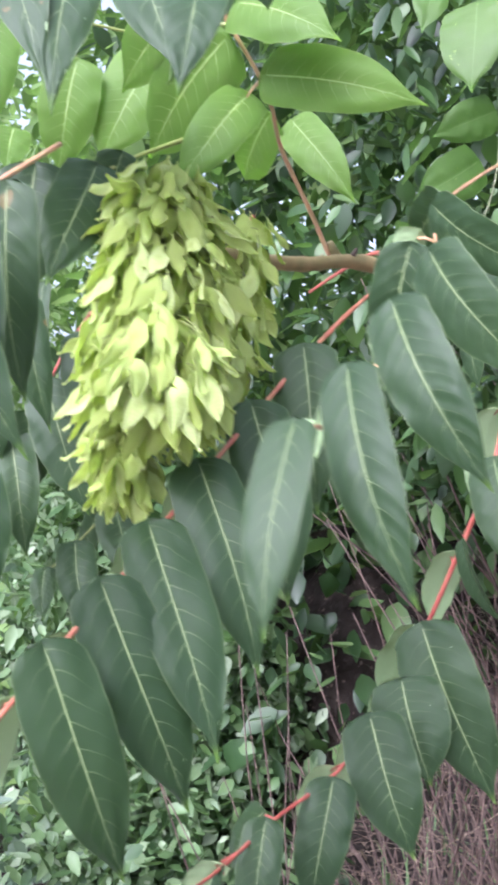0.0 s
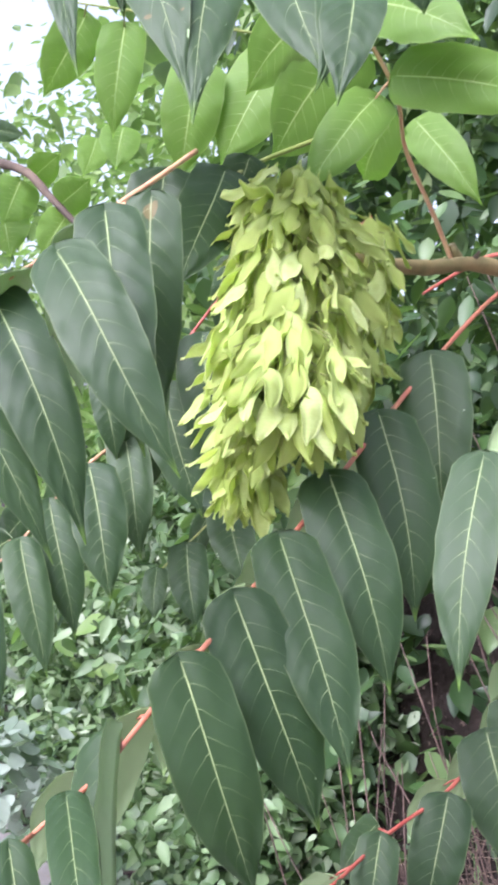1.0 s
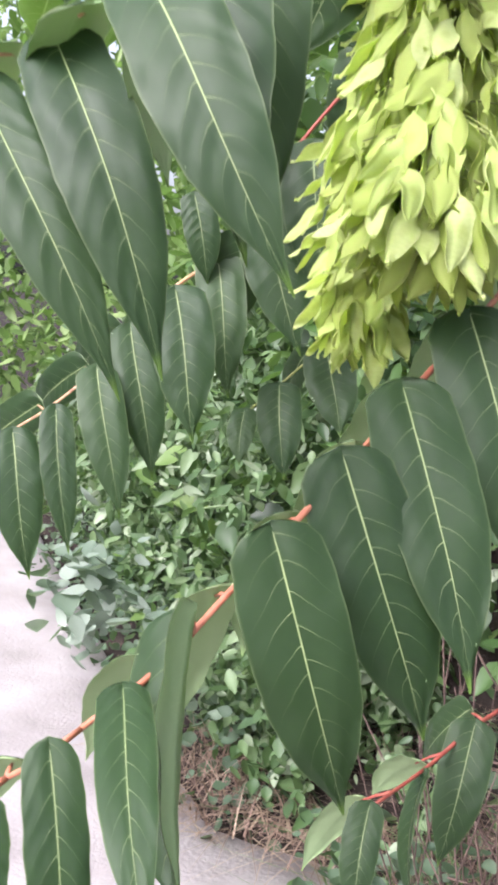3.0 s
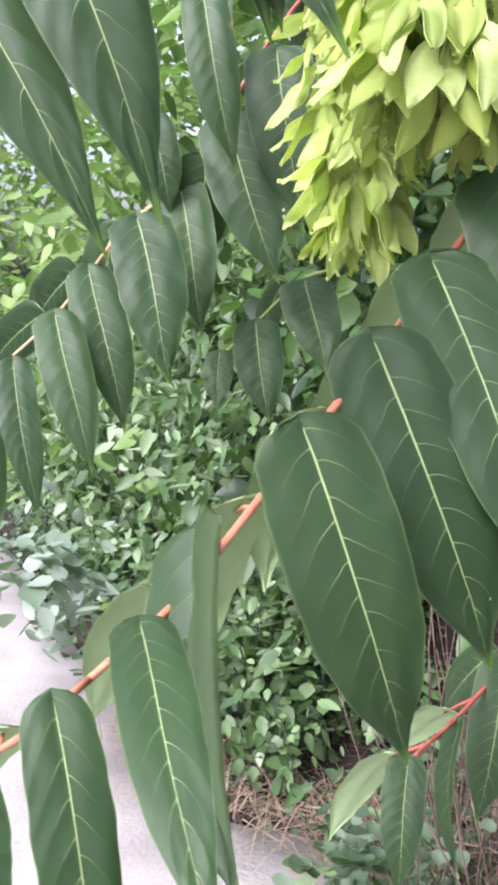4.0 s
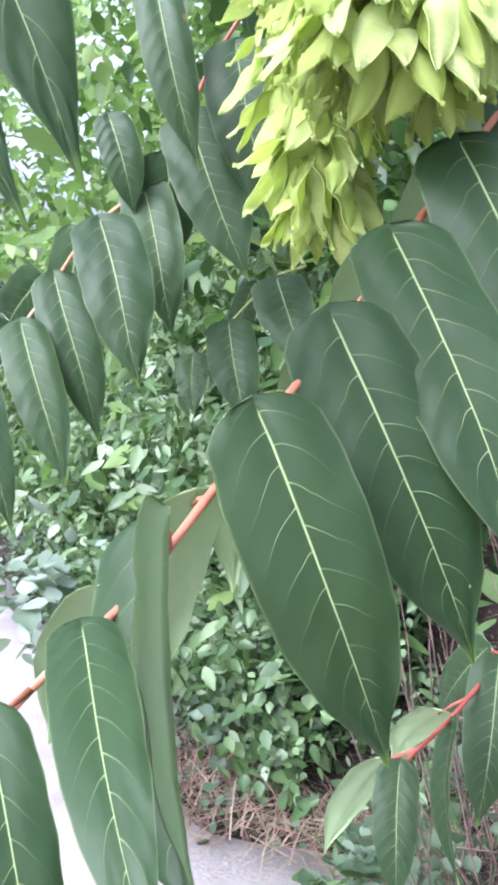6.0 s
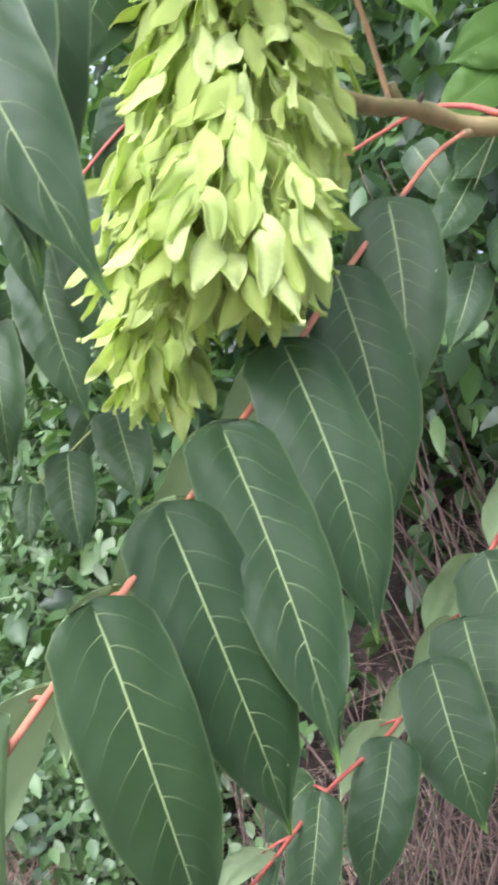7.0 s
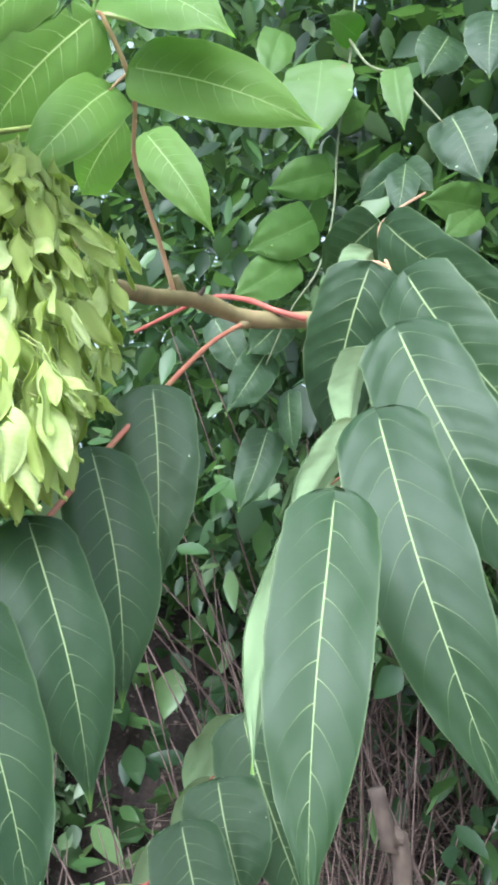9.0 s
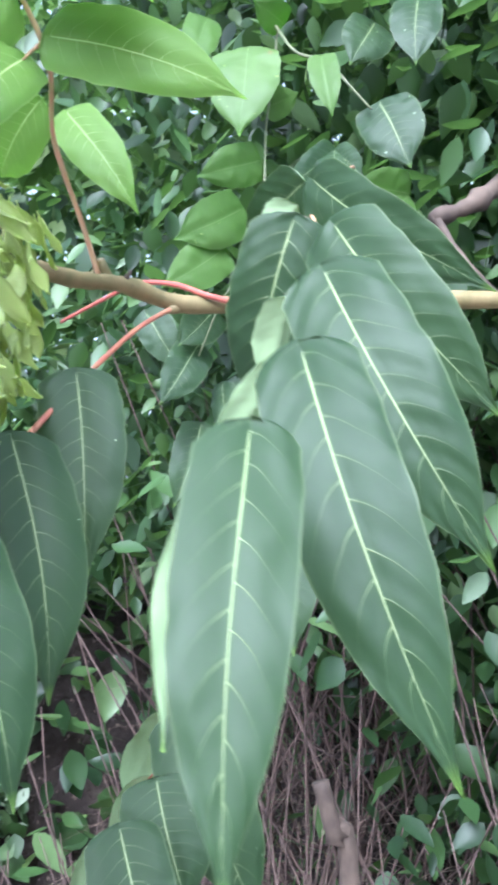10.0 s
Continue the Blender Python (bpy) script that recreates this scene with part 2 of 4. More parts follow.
def tube(line, r0, r1, sides=8, verts=None, faces=None, knots=0.0):
    """A tapered round stalk along a line, added to verts and faces."""
    verts = [] if verts is None else verts
    faces = [] if faces is None else faces
    first, n = len(verts), len(line)
    for i, p in enumerate(line):
        d = (line[min(i + 1, n - 1)] - line[max(i - 1, 0)]).normalized()
        a = d.cross(Vector((0.31, 0.2, 0.93))).normalized()
        b = d.cross(a)
        r = r0 + (r1 - r0) * i / (n - 1)
        r *= 1 + knots * noise.noise(p * 90)
        for k in range(sides):
            w = 2 * math.pi * k / sides
            verts.append(tuple(p + a * (r * math.cos(w)) + b * (r * math.sin(w))))
    for i in range(n - 1):
        for k in range(sides):
            q = first + i * sides
            faces.append((q + k, q + (k + 1) % sides, q + sides + (k + 1) % sides, q + sides + k))
    faces.append(tuple(first + k for k in reversed(range(sides))))
    faces.append(tuple(first + (n - 1) * sides + k for k in range(sides)))
    return verts, faces


# ---- the tree of heaven in front: branch, compound leaves, fruit ----
ALONG, ACROSS = 32, 6


BLADE = [(0.0, 0.0), (0.010, 0.44), (0.03, 0.69), (0.06, 0.84), (0.11, 0.93), (0.20, 0.99), (0.32, 1.0), (0.45, 0.985), (0.57, 0.91), (0.68, 0.77), (0.77, 0.58), (0.84, 0.38), (0.89, 0.215), (0.94, 0.095), (1.0, 0.012)]


def blade_width(s):
    """Half width of a leaflet along its length: broad rounded base, even taper, long drawn tip."""
    for (a, p), (b, q) in zip(BLADE, BLADE[1:]):
        if s <= b:
            return p + (q - p) * (s - a) / (b - a)
    return 0.0


def leaflet(parent, base, tip, width, facing, fold=0.22, bow=0.08, twist=0.0, young=False, label="", skin=None):
    """One leaflet from its base to its tip, its upper side towards facing. fold: how far the halves rise from the midrib;
    bow: how far the blade arches; twist: degrees by which the tip is turned."""
    base, tip = Vector(base), Vector(tip)
    length = (tip - base).length
    d = (tip - base) / length
    n = Vector(facing)
    n = (n - d * n.dot(d)).normalized()
    x = d.cross(n)
    seed = Vector((base.x * 37, base.z * 41, base.y * 23))
    verts, uvs, faces, slots = [], [], [], []
    skew = 0.10 * noise.noise(seed)
    for layer in (0, 1):
        for i in range(ALONG + 1):
            s = (i / ALONG) ** 1.25
            a = radians(twist) * s * s
            xs, ns = x * math.cos(a) + n * math.sin(a), n * math.cos(a) - x * math.sin(a)
            w = width * 0.5 * blade_width(s)
            sway = x * (length * 0.035 * math.sin(2.6 * s + seed.x) * s)
            mid = base + d * (length * s) + n * (bow * length * (4 * s * (1 - s) - 0.9 * s * s)) + sway
            for j in range(-ACROSS, ACROSS + 1):
                u = j / ACROSS
                ww = w * (1 + (skew if j > 0 else -skew))
                back = -0.038 * length * math.sin(math.pi * min(1.0, abs(u) * 0.72)) * max(0.0, 1 - s * 5)
                ripple = width * (0.058 * abs(u) * noise.noise(seed + Vector((u * 2.2, s * 7.0, 0))) + 0.012 * noise.noise(seed + Vector((u * 4, s * 16.0, 2))))
                lift = fold * ww * abs(u) * (1.0 - (1.05 if fold < 0.4 else 0.35) * abs(u)) + ripple - layer * 0.0004
                edge = u * ww * (0.05 * noise.noise(seed + Vector((9 + u, s * 13, 3))) + 0.07 * max(0.0, 1 - abs(s - 0.075 - 0.03 * noise.noise(seed)) / 0.03)) if abs(j) == ACROSS else 0.0
                verts.append(tuple(mid + xs * (u * ww + edge) + ns * lift + d * back))
                uvs.append(((u + 1) / 2, s))
    row, size = 2 * ACROSS + 1, (ALONG + 1) * (2 * ACROSS + 1)
    for layer in (0, 1):
        for i in range(ALONG):
            for j in range(2 * ACROSS):
                q = layer * size + i * row + j
                f = (q, q + 1, q + row + 1, q + row)
                faces.append(f if layer else f[::-1])
                slots.append(layer)
    # the margin, with vertices of its own so that it stays a crisp thin edge
    for j in (0, 2 * ACROSS):
        first = len(verts)
        for i in range(ALONG + 1):
            for layer in (0, 1):
                q = layer * size + i * row + j
                verts.append(verts[q])
                uvs.append(uvs[q])
        for i in range(ALONG):
            q = first + 2 * i
            faces.append((q, q + 2, q + 3, q + 1) if j == 0 else (q, q + 1, q + 3, q + 2))
            slots.append(0)
    pair = skin or ((YOUNG_TOP, YOUNG_UNDER) if young else (LEAF_TOP, LEAF_UNDER))
    return part("leaflet", verts, faces, pair, parent, label, uvs=uvs, slots=slots)


tree = tagged(new("tree_of_heaven_branch"), "leafy tree branch with a hanging bunch of pale winged fruit", "tree branch")


def compound_leaf(nodes, r0, r1, material, leaflets, young=False, label="", steps=6, stems=()):
    """A feathered leaf: one stalk through its nodes, and a leaflet for each entry, joined to the stalk by a short stem."""
    line = smooth_line(nodes, steps)
    verts, faces = tube(line, r0, r1, 8, knots=0.12)
    for base, tip, width, facing, *more in leaflets:
        b = Vector(base)
        near = min(line, key=lambda p: (p - b).length)
        if 0.002 < (near - b).length < 0.05:
            into = b + (Vector(tip) - b).normalized() * 0.004
            tube([near, near.lerp(into, 0.5) + Vector((0, 0, 0.001)), into], r1 * 1.0 + 0.0002, 0.0007, 6, verts, faces)
    stalk = part("leaf_stalk", verts, faces, material, tree, label)
    for base, tip, width, facing, *more in leaflets:
        leaflet(stalk, base, tip, width, facing, *more, young=young)
    return stalk

# long leaf drooping towards the path
compound_leaf(
    [(0.206, 1.300, 1.848), (0.172, 1.225, 1.806), (0.138, 1.072, 1.733), (0.110, 0.998, 1.680), (0.091, 0.917, 1.635), (0.069, 0.881, 1.596), (0.054, 0.839, 1.564), (0.040, 0.791, 1.535), (0.024, 0.754, 1.506), (0.012, 0.721, 1.483), (-0.001, 0.694, 1.468), (-0.031, 0.696, 1.438), (-0.064, 0.686, 1.417)],
    0.0022, 0.0011, STALK_SALMON,
    [
        ((0.135, 1.047, 1.732), (0.158, 0.999, 1.605), 0.054, (-0.03, -0.98, 0.19), 0.22, 0.08, 0),
        ((0.107, 0.973, 1.679), (0.146, 0.930, 1.544), 0.053, (0.24, -0.93, 0.27), 0.22, 0.08, 0),
        ((0.088, 0.892, 1.634), (0.137, 0.848, 1.511), 0.049, (0.26, -0.91, 0.33), 0.22, 0.08, 0),
        ((0.066, 0.856, 1.595), (0.122, 0.797, 1.474), 0.046, (0.31, -0.87, 0.40), 0.22, 0.08, 0),
        ((0.051, 0.814, 1.563), (0.106, 0.807, 1.439), 0.049, (0.32, -0.83, 0.46), 0.2, 0.08, 0),
        ((0.037, 0.766, 1.534), (0.083, 0.770, 1.413), 0.046, (0.36, -0.77, 0.52), 0.2, 0.08, 0),
        ((0.021, 0.729, 1.505), (0.050, 0.669, 1.416), 0.043, (-0.75, -0.64, 0.15), 1.2, 0.02, 0),
        ((0.009, 0.696, 1.482), (0.064, 0.614, 1.449), 0.021, (0.24, -0.69, 0.68), 0.25, 0.08, 0),
        ((-0.004, 0.669, 1.467), (0.028, 0.651, 1.379), 0.022, (0.30, -0.64, 0.70), 0.3, 0.08, 0),
        ((-0.034, 0.671, 1.437), (-0.007, 0.640, 1.393), 0.023, (0.37, -0.64, 0.67), 0.3, 0.08, 0),
        ((0.132, 1.078, 1.733), (0.124, 1.125, 1.634), 0.048, (-0.64, -0.71, -0.29), 0.22, 0.08, 0),
        ((0.104, 1.004, 1.680), (0.080, 1.036, 1.580), 0.043, (-0.66, 0.64, 0.36), 0.22, 0.08, 0),
        ((0.085, 0.923, 1.635), (0.058, 0.950, 1.542), 0.042, (-0.68, 0.63, 0.35), 0.22, 0.08, 0),
        ((0.063, 0.887, 1.596), (0.029, 0.912, 1.517), 0.038, (-0.72, 0.60, 0.34), 0.22, 0.08, 0),
        ((0.048, 0.845, 1.564), (0.021, 0.875, 1.482), 0.037, (-0.75, 0.57, 0.33), 0.22, 0.08, 0),
        ((0.034, 0.797, 1.535), (0.008, 0.828, 1.458), 0.035, (-0.77, 0.53, 0.36), 0.22, 0.08, 0),
        ((0.018, 0.760, 1.506), (-0.014, 0.796, 1.422), 0.034, (-0.70, 0.51, 0.49), 0.22, 0.08, 0),
        ((0.006, 0.727, 1.483), (-0.040, 0.763, 1.418), 0.032, (-0.48, 0.58, 0.66), 0.22, 0.08, 0),
        ((-0.037, 0.702, 1.438), (-0.094, 0.738, 1.374), 0.029, (-0.35, 0.65, 0.67), 0.22, 0.08, 0),
    ],
)

# leaf hanging close by
compound_leaf(
    [(0.312, 1.058, 1.897), (0.256, 0.879, 1.812), (0.235, 0.798, 1.771), (0.232, 0.739, 1.731), (0.227, 0.702, 1.704), (0.210, 0.639, 1.667), (0.195, 0.600, 1.643)],
    0.0009, 0.0006, STALK_PALE,
    [
        ((0.190, 0.568, 1.642), (0.1864, 0.537, 1.583), 0.0175, (-0.11, -0.95, 0.28), 0.15, 0.06, 0),
        ((0.203, 0.601, 1.662), (0.2245, 0.569, 1.589), 0.0225, (-0.31, -0.92, 0.25), 0.2, 0.08, 0),
        ((0.216, 0.650, 1.693), (0.248, 0.621, 1.623), 0.028, (-0.35, -0.93, 0.12), 0.2, 0.08, 0),
        ((0.230, 0.710, 1.727), (0.272, 0.681, 1.664), 0.030, (-0.53, -0.84, -0.06), 0.2, 0.08, 0),
        ((0.232, 0.764, 1.763), (0.285, 0.725, 1.713), 0.025, (-0.56, -0.76, -0.33), 0.2, 0.08, 0),
        ((0.193, 0.593, 1.643), (0.178, 0.577, 1.593), 0.013, (-0.76, 0.64, 0.04), 0.45, 0.08, 0),
        ((0.205, 0.634, 1.664), (0.189, 0.631, 1.634), 0.014, (-0.69, 0.66, 0.31), 0.5, 0.08, 0),
        ((0.215, 0.692, 1.697), (0.214, 0.705, 1.669), 0.016, (-0.64, 0.69, 0.34), 0.7, 0.08, 0),
        ((0.221, 0.734, 1.736), (0.213, 0.761, 1.671), 0.031, (-0.34, -0.88, -0.33), 0.25, 0.1, 0),
        ((0.225, 0.756, 1.749), (0.218, 0.756, 1.723), 0.020, (-0.69, 0.70, 0.19), 0.6, 0.08, 0),
        ((0.237, 0.818, 1.783), (0.220, 0.878, 1.767), 0.028, (-0.77, -0.36, -0.53), 0.22, 0.08, 0),
    ],
)

# leaf hanging low behind
compound_leaf(
    [(0.354, 1.455, 1.887), (0.332, 1.392, 1.793), (0.320, 1.340, 1.727), (0.303, 1.281, 1.649), (0.277, 1.277, 1.577), (0.240, 1.292, 1.481), (0.217, 1.269, 1.431), (0.189, 1.232, 1.395), (0.161, 1.186, 1.359), (0.114, 1.113, 1.336), (0.085, 1.032, 1.324), (0.065, 0.965, 1.324)],
    0.0036, 0.0012, STALK,
    [
        ((0.300, 1.250, 1.653), (0.319, 1.195, 1.549), 0.060, (-0.22, -0.96, 0.19), 0.22, 0.08, 0),
        ((0.274, 1.270, 1.571), (0.309, 1.244, 1.491), 0.027, (-0.84, -0.51, -0.20), 0.6, 0.08, 0),
        ((0.236, 1.272, 1.483), (0.300, 1.228, 1.325), 0.075, (-0.18, -0.96, 0.19), 0.22, 0.08, 0),
        ((0.217, 1.246, 1.434), (0.243, 1.202, 1.348), 0.072, (-0.12, -0.92, 0.38), 0.22, 0.08, 0),
        ((0.189, 1.207, 1.406), (0.232, 1.160, 1.295), 0.065, (-0.09, -0.90, 0.43), 0.22, 0.08, 0),
        ((0.159, 1.161, 1.358), (0.149, 1.118, 1.253), 0.049, (-0.04, -0.88, 0.47), 0.22, 0.08, 0),
        ((0.110, 1.086, 1.343), (0.103, 1.042, 1.249), 0.037, (-0.02, -0.90, 0.43), 0.22, 0.08, 0),
        ((0.088, 1.026, 1.325), (0.090, 0.980, 1.248), 0.024, (-0.86, -0.45, 0.25), 0.5, 0.08, 0),
        ((0.066, 0.938, 1.337), (0.067, 0.907, 1.277), 0.023, (0.07, -0.88, 0.46), 0.22, 0.08, 0),
        ((0.308, 1.352, 1.708), (0.289, 1.378, 1.593), 0.049, (-0.51, 0.82, 0.27), 0.22, 0.08, 0),
        ((0.264, 1.300, 1.557), (0.248, 1.326, 1.475), 0.043, (-0.48, 0.80, 0.35), 0.22, 0.08, 0),
        ((0.235, 1.314, 1.477), (0.194, 1.340, 1.393), 0.052, (-0.38, 0.82, 0.44), 0.22, 0.08, 0),
        ((0.211, 1.292, 1.425), (0.191, 1.318, 1.348), 0.044, (-0.45, 0.80, 0.39), 0.22, 0.08, 0),
        ((0.184, 1.256, 1.384), (0.159, 1.282, 1.311), 0.040, (-0.42, 0.80, 0.43), 0.22, 0.08, 0),
        ((0.154, 1.218, 1.353), (0.119, 1.244, 1.280), 0.038, (-0.36, 0.81, 0.46), 0.22, 0.08, 0),
        ((0.102, 1.126, 1.337), (0.064, 1.160, 1.270), 0.032, (-0.71, -0.70, 0.05), 0.22, 0.08, 0),
        ((0.077, 1.058, 1.316), (0.044, 1.084, 1.270), 0.029, (-0.19, 0.79, 0.58), 0.22, 0.08, 0),
        ((0.051, 0.991, 1.311), (0.013, 1.017, 1.238), 0.027, (-0.40, 0.78, 0.48), 0.22, 0.08, 0),
    ],
)

# leaf arching over the path side
compound_leaf(
    [(0.002, 0.848, 1.831), (-0.003, 0.793, 1.796), (-0.017, 0.764, 1.771), (-0.041, 0.749, 1.746), (-0.075, 0.750, 1.724), (-0.116, 0.753, 1.705), (-0.160, 0.751, 1.687), (-0.207, 0.748, 1.673)],
    0.0016, 0.0008, STALK_PALE,
    [
        ((0.008, 0.704, 1.754), (0.046, 0.675, 1.642), 0.035, (0.31, -0.95, 0.08), 0.2, 0.1, 0),
        ((-0.006, 0.685, 1.730), (0.070, 0.656, 1.636), 0.035, (0.32, -0.94, 0.13), 0.22, 0.1, 0),
        ((-0.063, 0.727, 1.719), (0.011, 0.698, 1.601), 0.037, (0.42, -0.89, 0.19), 0.22, 0.1, 0),
        ((-0.097, 0.726, 1.702), (-0.010, 0.697, 1.589), 0.032, (0.47, -0.85, 0.22), 0.25, 0.1, 0),
        ((-0.129, 0.714, 1.683), (-0.078, 0.689, 1.588), 0.038, (0.42, -0.80, 0.43), 0.22, 0.08, 0),
        ((0.014, 0.747, 1.773), (0.024, 0.755, 1.661), 0.034, (0.14, -0.99, -0.06), 0.22, 0.08, 0),
        ((-0.000, 0.703, 1.747), (-0.022, 0.742, 1.670), 0.038, (-0.86, 0.31, 0.40), 0.22, 0.08, 0),
        ((-0.044, 0.713, 1.726), (-0.079, 0.758, 1.685), 0.035, (-0.71, 0.08, 0.70), 0.22, 0.08, 0),
        ((-0.085, 0.723, 1.714), (-0.125, 0.762, 1.665), 0.035, (-0.73, 0.10, 0.68), 0.22, 0.08, 0),
    ],
)

# leaf low over the path
compound_leaf(
    [(-0.158, 1.330, 1.707), (-0.197, 1.267, 1.670), (-0.220, 1.197, 1.630), (-0.265, 1.213, 1.587), (-0.284, 1.188, 1.549), (-0.314, 1.164, 1.511), (-0.347, 1.149, 1.483)],
    0.0022, 0.001, STALK_PALE,
    [
        ((-0.273, 1.168, 1.552), (-0.219, 1.125, 1.430), 0.042, (0.40, -0.83, 0.38), 0.22, 0.08, 0),
        ((-0.263, 1.207, 1.591), (-0.212, 1.171, 1.459), 0.045, (0.39, -0.86, 0.34), 0.3, 0.08, 0),
        ((-0.193, 1.146, 1.630), (-0.140, 1.104, 1.513), 0.053, (0.35, -0.89, 0.31), 0.22, 0.08, 0),
        ((-0.191, 1.226, 1.666), (-0.146, 1.188, 1.544), 0.046, (0.26, -0.89, 0.37), 0.22, 0.08, 0),
        ((-0.296, 1.142, 1.513), (-0.254, 1.106, 1.394), 0.032, (0.45, -0.81, 0.39), 0.22, 0.08, 0),
        ((-0.328, 1.125, 1.488), (-0.278, 1.094, 1.369), 0.045, (0.48, -0.78, 0.41), 0.22, 0.08, 0),
        ((-0.278, 1.215, 1.589), (-0.358, 1.268, 1.528), 0.043, (-0.35, -0.88, -0.31), 0.22, 0.08, 0),
        ((-0.301, 1.197, 1.550), (-0.388, 1.244, 1.486), 0.042, (-0.33, -0.92, -0.23), 0.22, 0.08, 0),
        ((-0.247, 1.225, 1.628), (-0.289, 1.272, 1.484), 0.050, (-0.12, -0.95, -0.27), 0.22, 0.08, 0),
        ((-0.333, 1.174, 1.510), (-0.424, 1.221, 1.443), 0.042, (-0.31, -0.92, -0.22), 0.22, 0.08, 0),
    ],
)

# dark leaf behind the fruit
compound_leaf(
    [(0.047, 1.298, 1.910), (-0.007, 1.285, 1.867), (-0.069, 1.259, 1.851), (-0.133, 1.259, 1.779), (-0.159, 1.246, 1.720), (-0.173, 1.246, 1.688)],
    0.0022, 0.0012, STALK,
    [
        ((-0.114, 1.233, 1.772), (-0.078, 1.192, 1.627), 0.060, (0.27, -0.96, 0.13), 0.15, 0.08, 0),
        ((-0.150, 1.220, 1.717), (-0.089, 1.184, 1.589), 0.059, (0.26, -0.94, 0.21), 0.15, 0.08, 0),
        ((-0.168, 1.233, 1.688), (-0.183, 1.241, 1.588), 0.055, (0.36, -0.92, -0.13), 0.22, 0.08, 0),
        ((-0.082, 1.259, 1.858), (-0.101, 1.280, 1.756), 0.057, (-0.07, -0.98, -0.19), 0.22, 0.08, 0),
        ((-0.151, 1.155, 1.796), (-0.112, 1.137, 1.665), 0.037, (0.27, -0.94, 0.21), 0.3, 0.08, 0),
        ((-0.152, 1.207, 1.819), (-0.140, 1.189, 1.732), 0.021, (-0.18, -0.97, 0.18), 0.22, 0.08, 0),
        ((-0.212, 1.207, 1.717), (-0.185, 1.202, 1.638), 0.033, (0.33, -0.93, 0.17), 0.22, 0.08, 0),
    ],
)

# small leaf under the fruit
compound_leaf(
    [(-0.075, 1.324, 1.603), (-0.102, 1.311, 1.591), (-0.136, 1.285, 1.550), (-0.161, 1.272, 1.521)],
    0.0014, 0.0009, STALK_GREEN,
    [
        ((-0.092, 1.285, 1.591), (-0.060, 1.242, 1.517), 0.049, (0.25, -0.95, 0.20), 0.22, 0.08, 0),
        ((-0.127, 1.259, 1.553), (-0.102, 1.219, 1.473), 0.043, (0.29, -0.93, 0.24), 0.22, 0.08, 0),
        ((-0.154, 1.246, 1.526), (-0.143, 1.215, 1.479), 0.027, (0.16, -0.97, 0.20), 0.22, 0.08, 0),
        ((-0.118, 1.311, 1.588), (-0.150, 1.345, 1.524), 0.028, (-0.37, -0.88, -0.28), 0.22, 0.08, 0),
    ],
)

# leaf above the fruit, path side
compound_leaf(
    [(0.037, 1.068, 1.916), (0.004, 1.016, 1.882), (-0.018, 0.977, 1.856), (-0.062, 0.964, 1.855)],
    0.0022, 0.0011, STALK_GREEN,
    [
        ((-0.013, 0.958, 1.854), (-0.022, 0.904, 1.757), 0.049, (0.38, -0.92, -0.06), 0.15, 0.08, 0),
        ((-0.055, 0.945, 1.851), (-0.057, 0.933, 1.746), 0.055, (0.19, -0.98, 0.10), 0.3, 0.08, 0),
        ((-0.004, 0.990, 1.874), (-0.024, 0.998, 1.808), 0.037, (0.29, -0.94, -0.20), 0.22, 0.08, 0),
    ],
)

# leaf hanging in from above
compound_leaf(
    [(0.131, 0.884, 1.978), (0.089, 0.884, 1.971), (0.045, 0.897, 1.975), (-0.008, 0.923, 1.999), (-0.053, 0.923, 2.013), (-0.088, 0.910, 2.023), (-0.137, 0.910, 2.040)],
    0.0024, 0.0012, STALK_PALE,
    [
        ((-0.132, 0.897, 2.033), (-0.054, 0.775, 1.865), 0.029, (0.21, -0.74, 0.64), 0.22, 0.08, 0),
        ((-0.081, 0.910, 2.023), (0.012, 0.775, 1.849), 0.049, (-0.06, -0.80, 0.59), 0.15, 0.08, 0),
        ((-0.014, 0.910, 2.001), (0.031, 0.775, 1.835), 0.051, (0.22, -0.73, 0.65), 0.15, 0.08, 0),
        ((0.040, 0.884, 1.979), (0.093, 0.755, 1.840), 0.050, (-0.14, -0.75, 0.64), 0.15, 0.08, 0),
        ((0.087, 0.871, 1.966), (0.099, 0.749, 1.836), 0.041, (0.52, -0.60, 0.61), 0.2, 0.08, 0),
        ((-0.096, 0.910, 2.025), (-0.059, 0.853, 1.929), 0.037, (0.18, -0.81, 0.56), 0.22, 0.08, 0),
    ],
)

# leaf tip hanging in from above
compound_leaf(
    [(0.163, 0.780, 1.938), (0.141, 0.747, 1.893), (0.124, 0.728, 1.865)],
    0.0014, 0.0009, STALK_PALE,
    [
        ((0.118, 0.728, 1.869), (0.125, 0.671, 1.792), 0.030, (0.12, -0.79, 0.60), 0.15, 0.08, 0),
        ((0.145, 0.734, 1.892), (0.151, 0.736, 1.854), 0.029, (-0.02, -1.00, -0.04), 0.15, 0.08, 0),
    ],
)

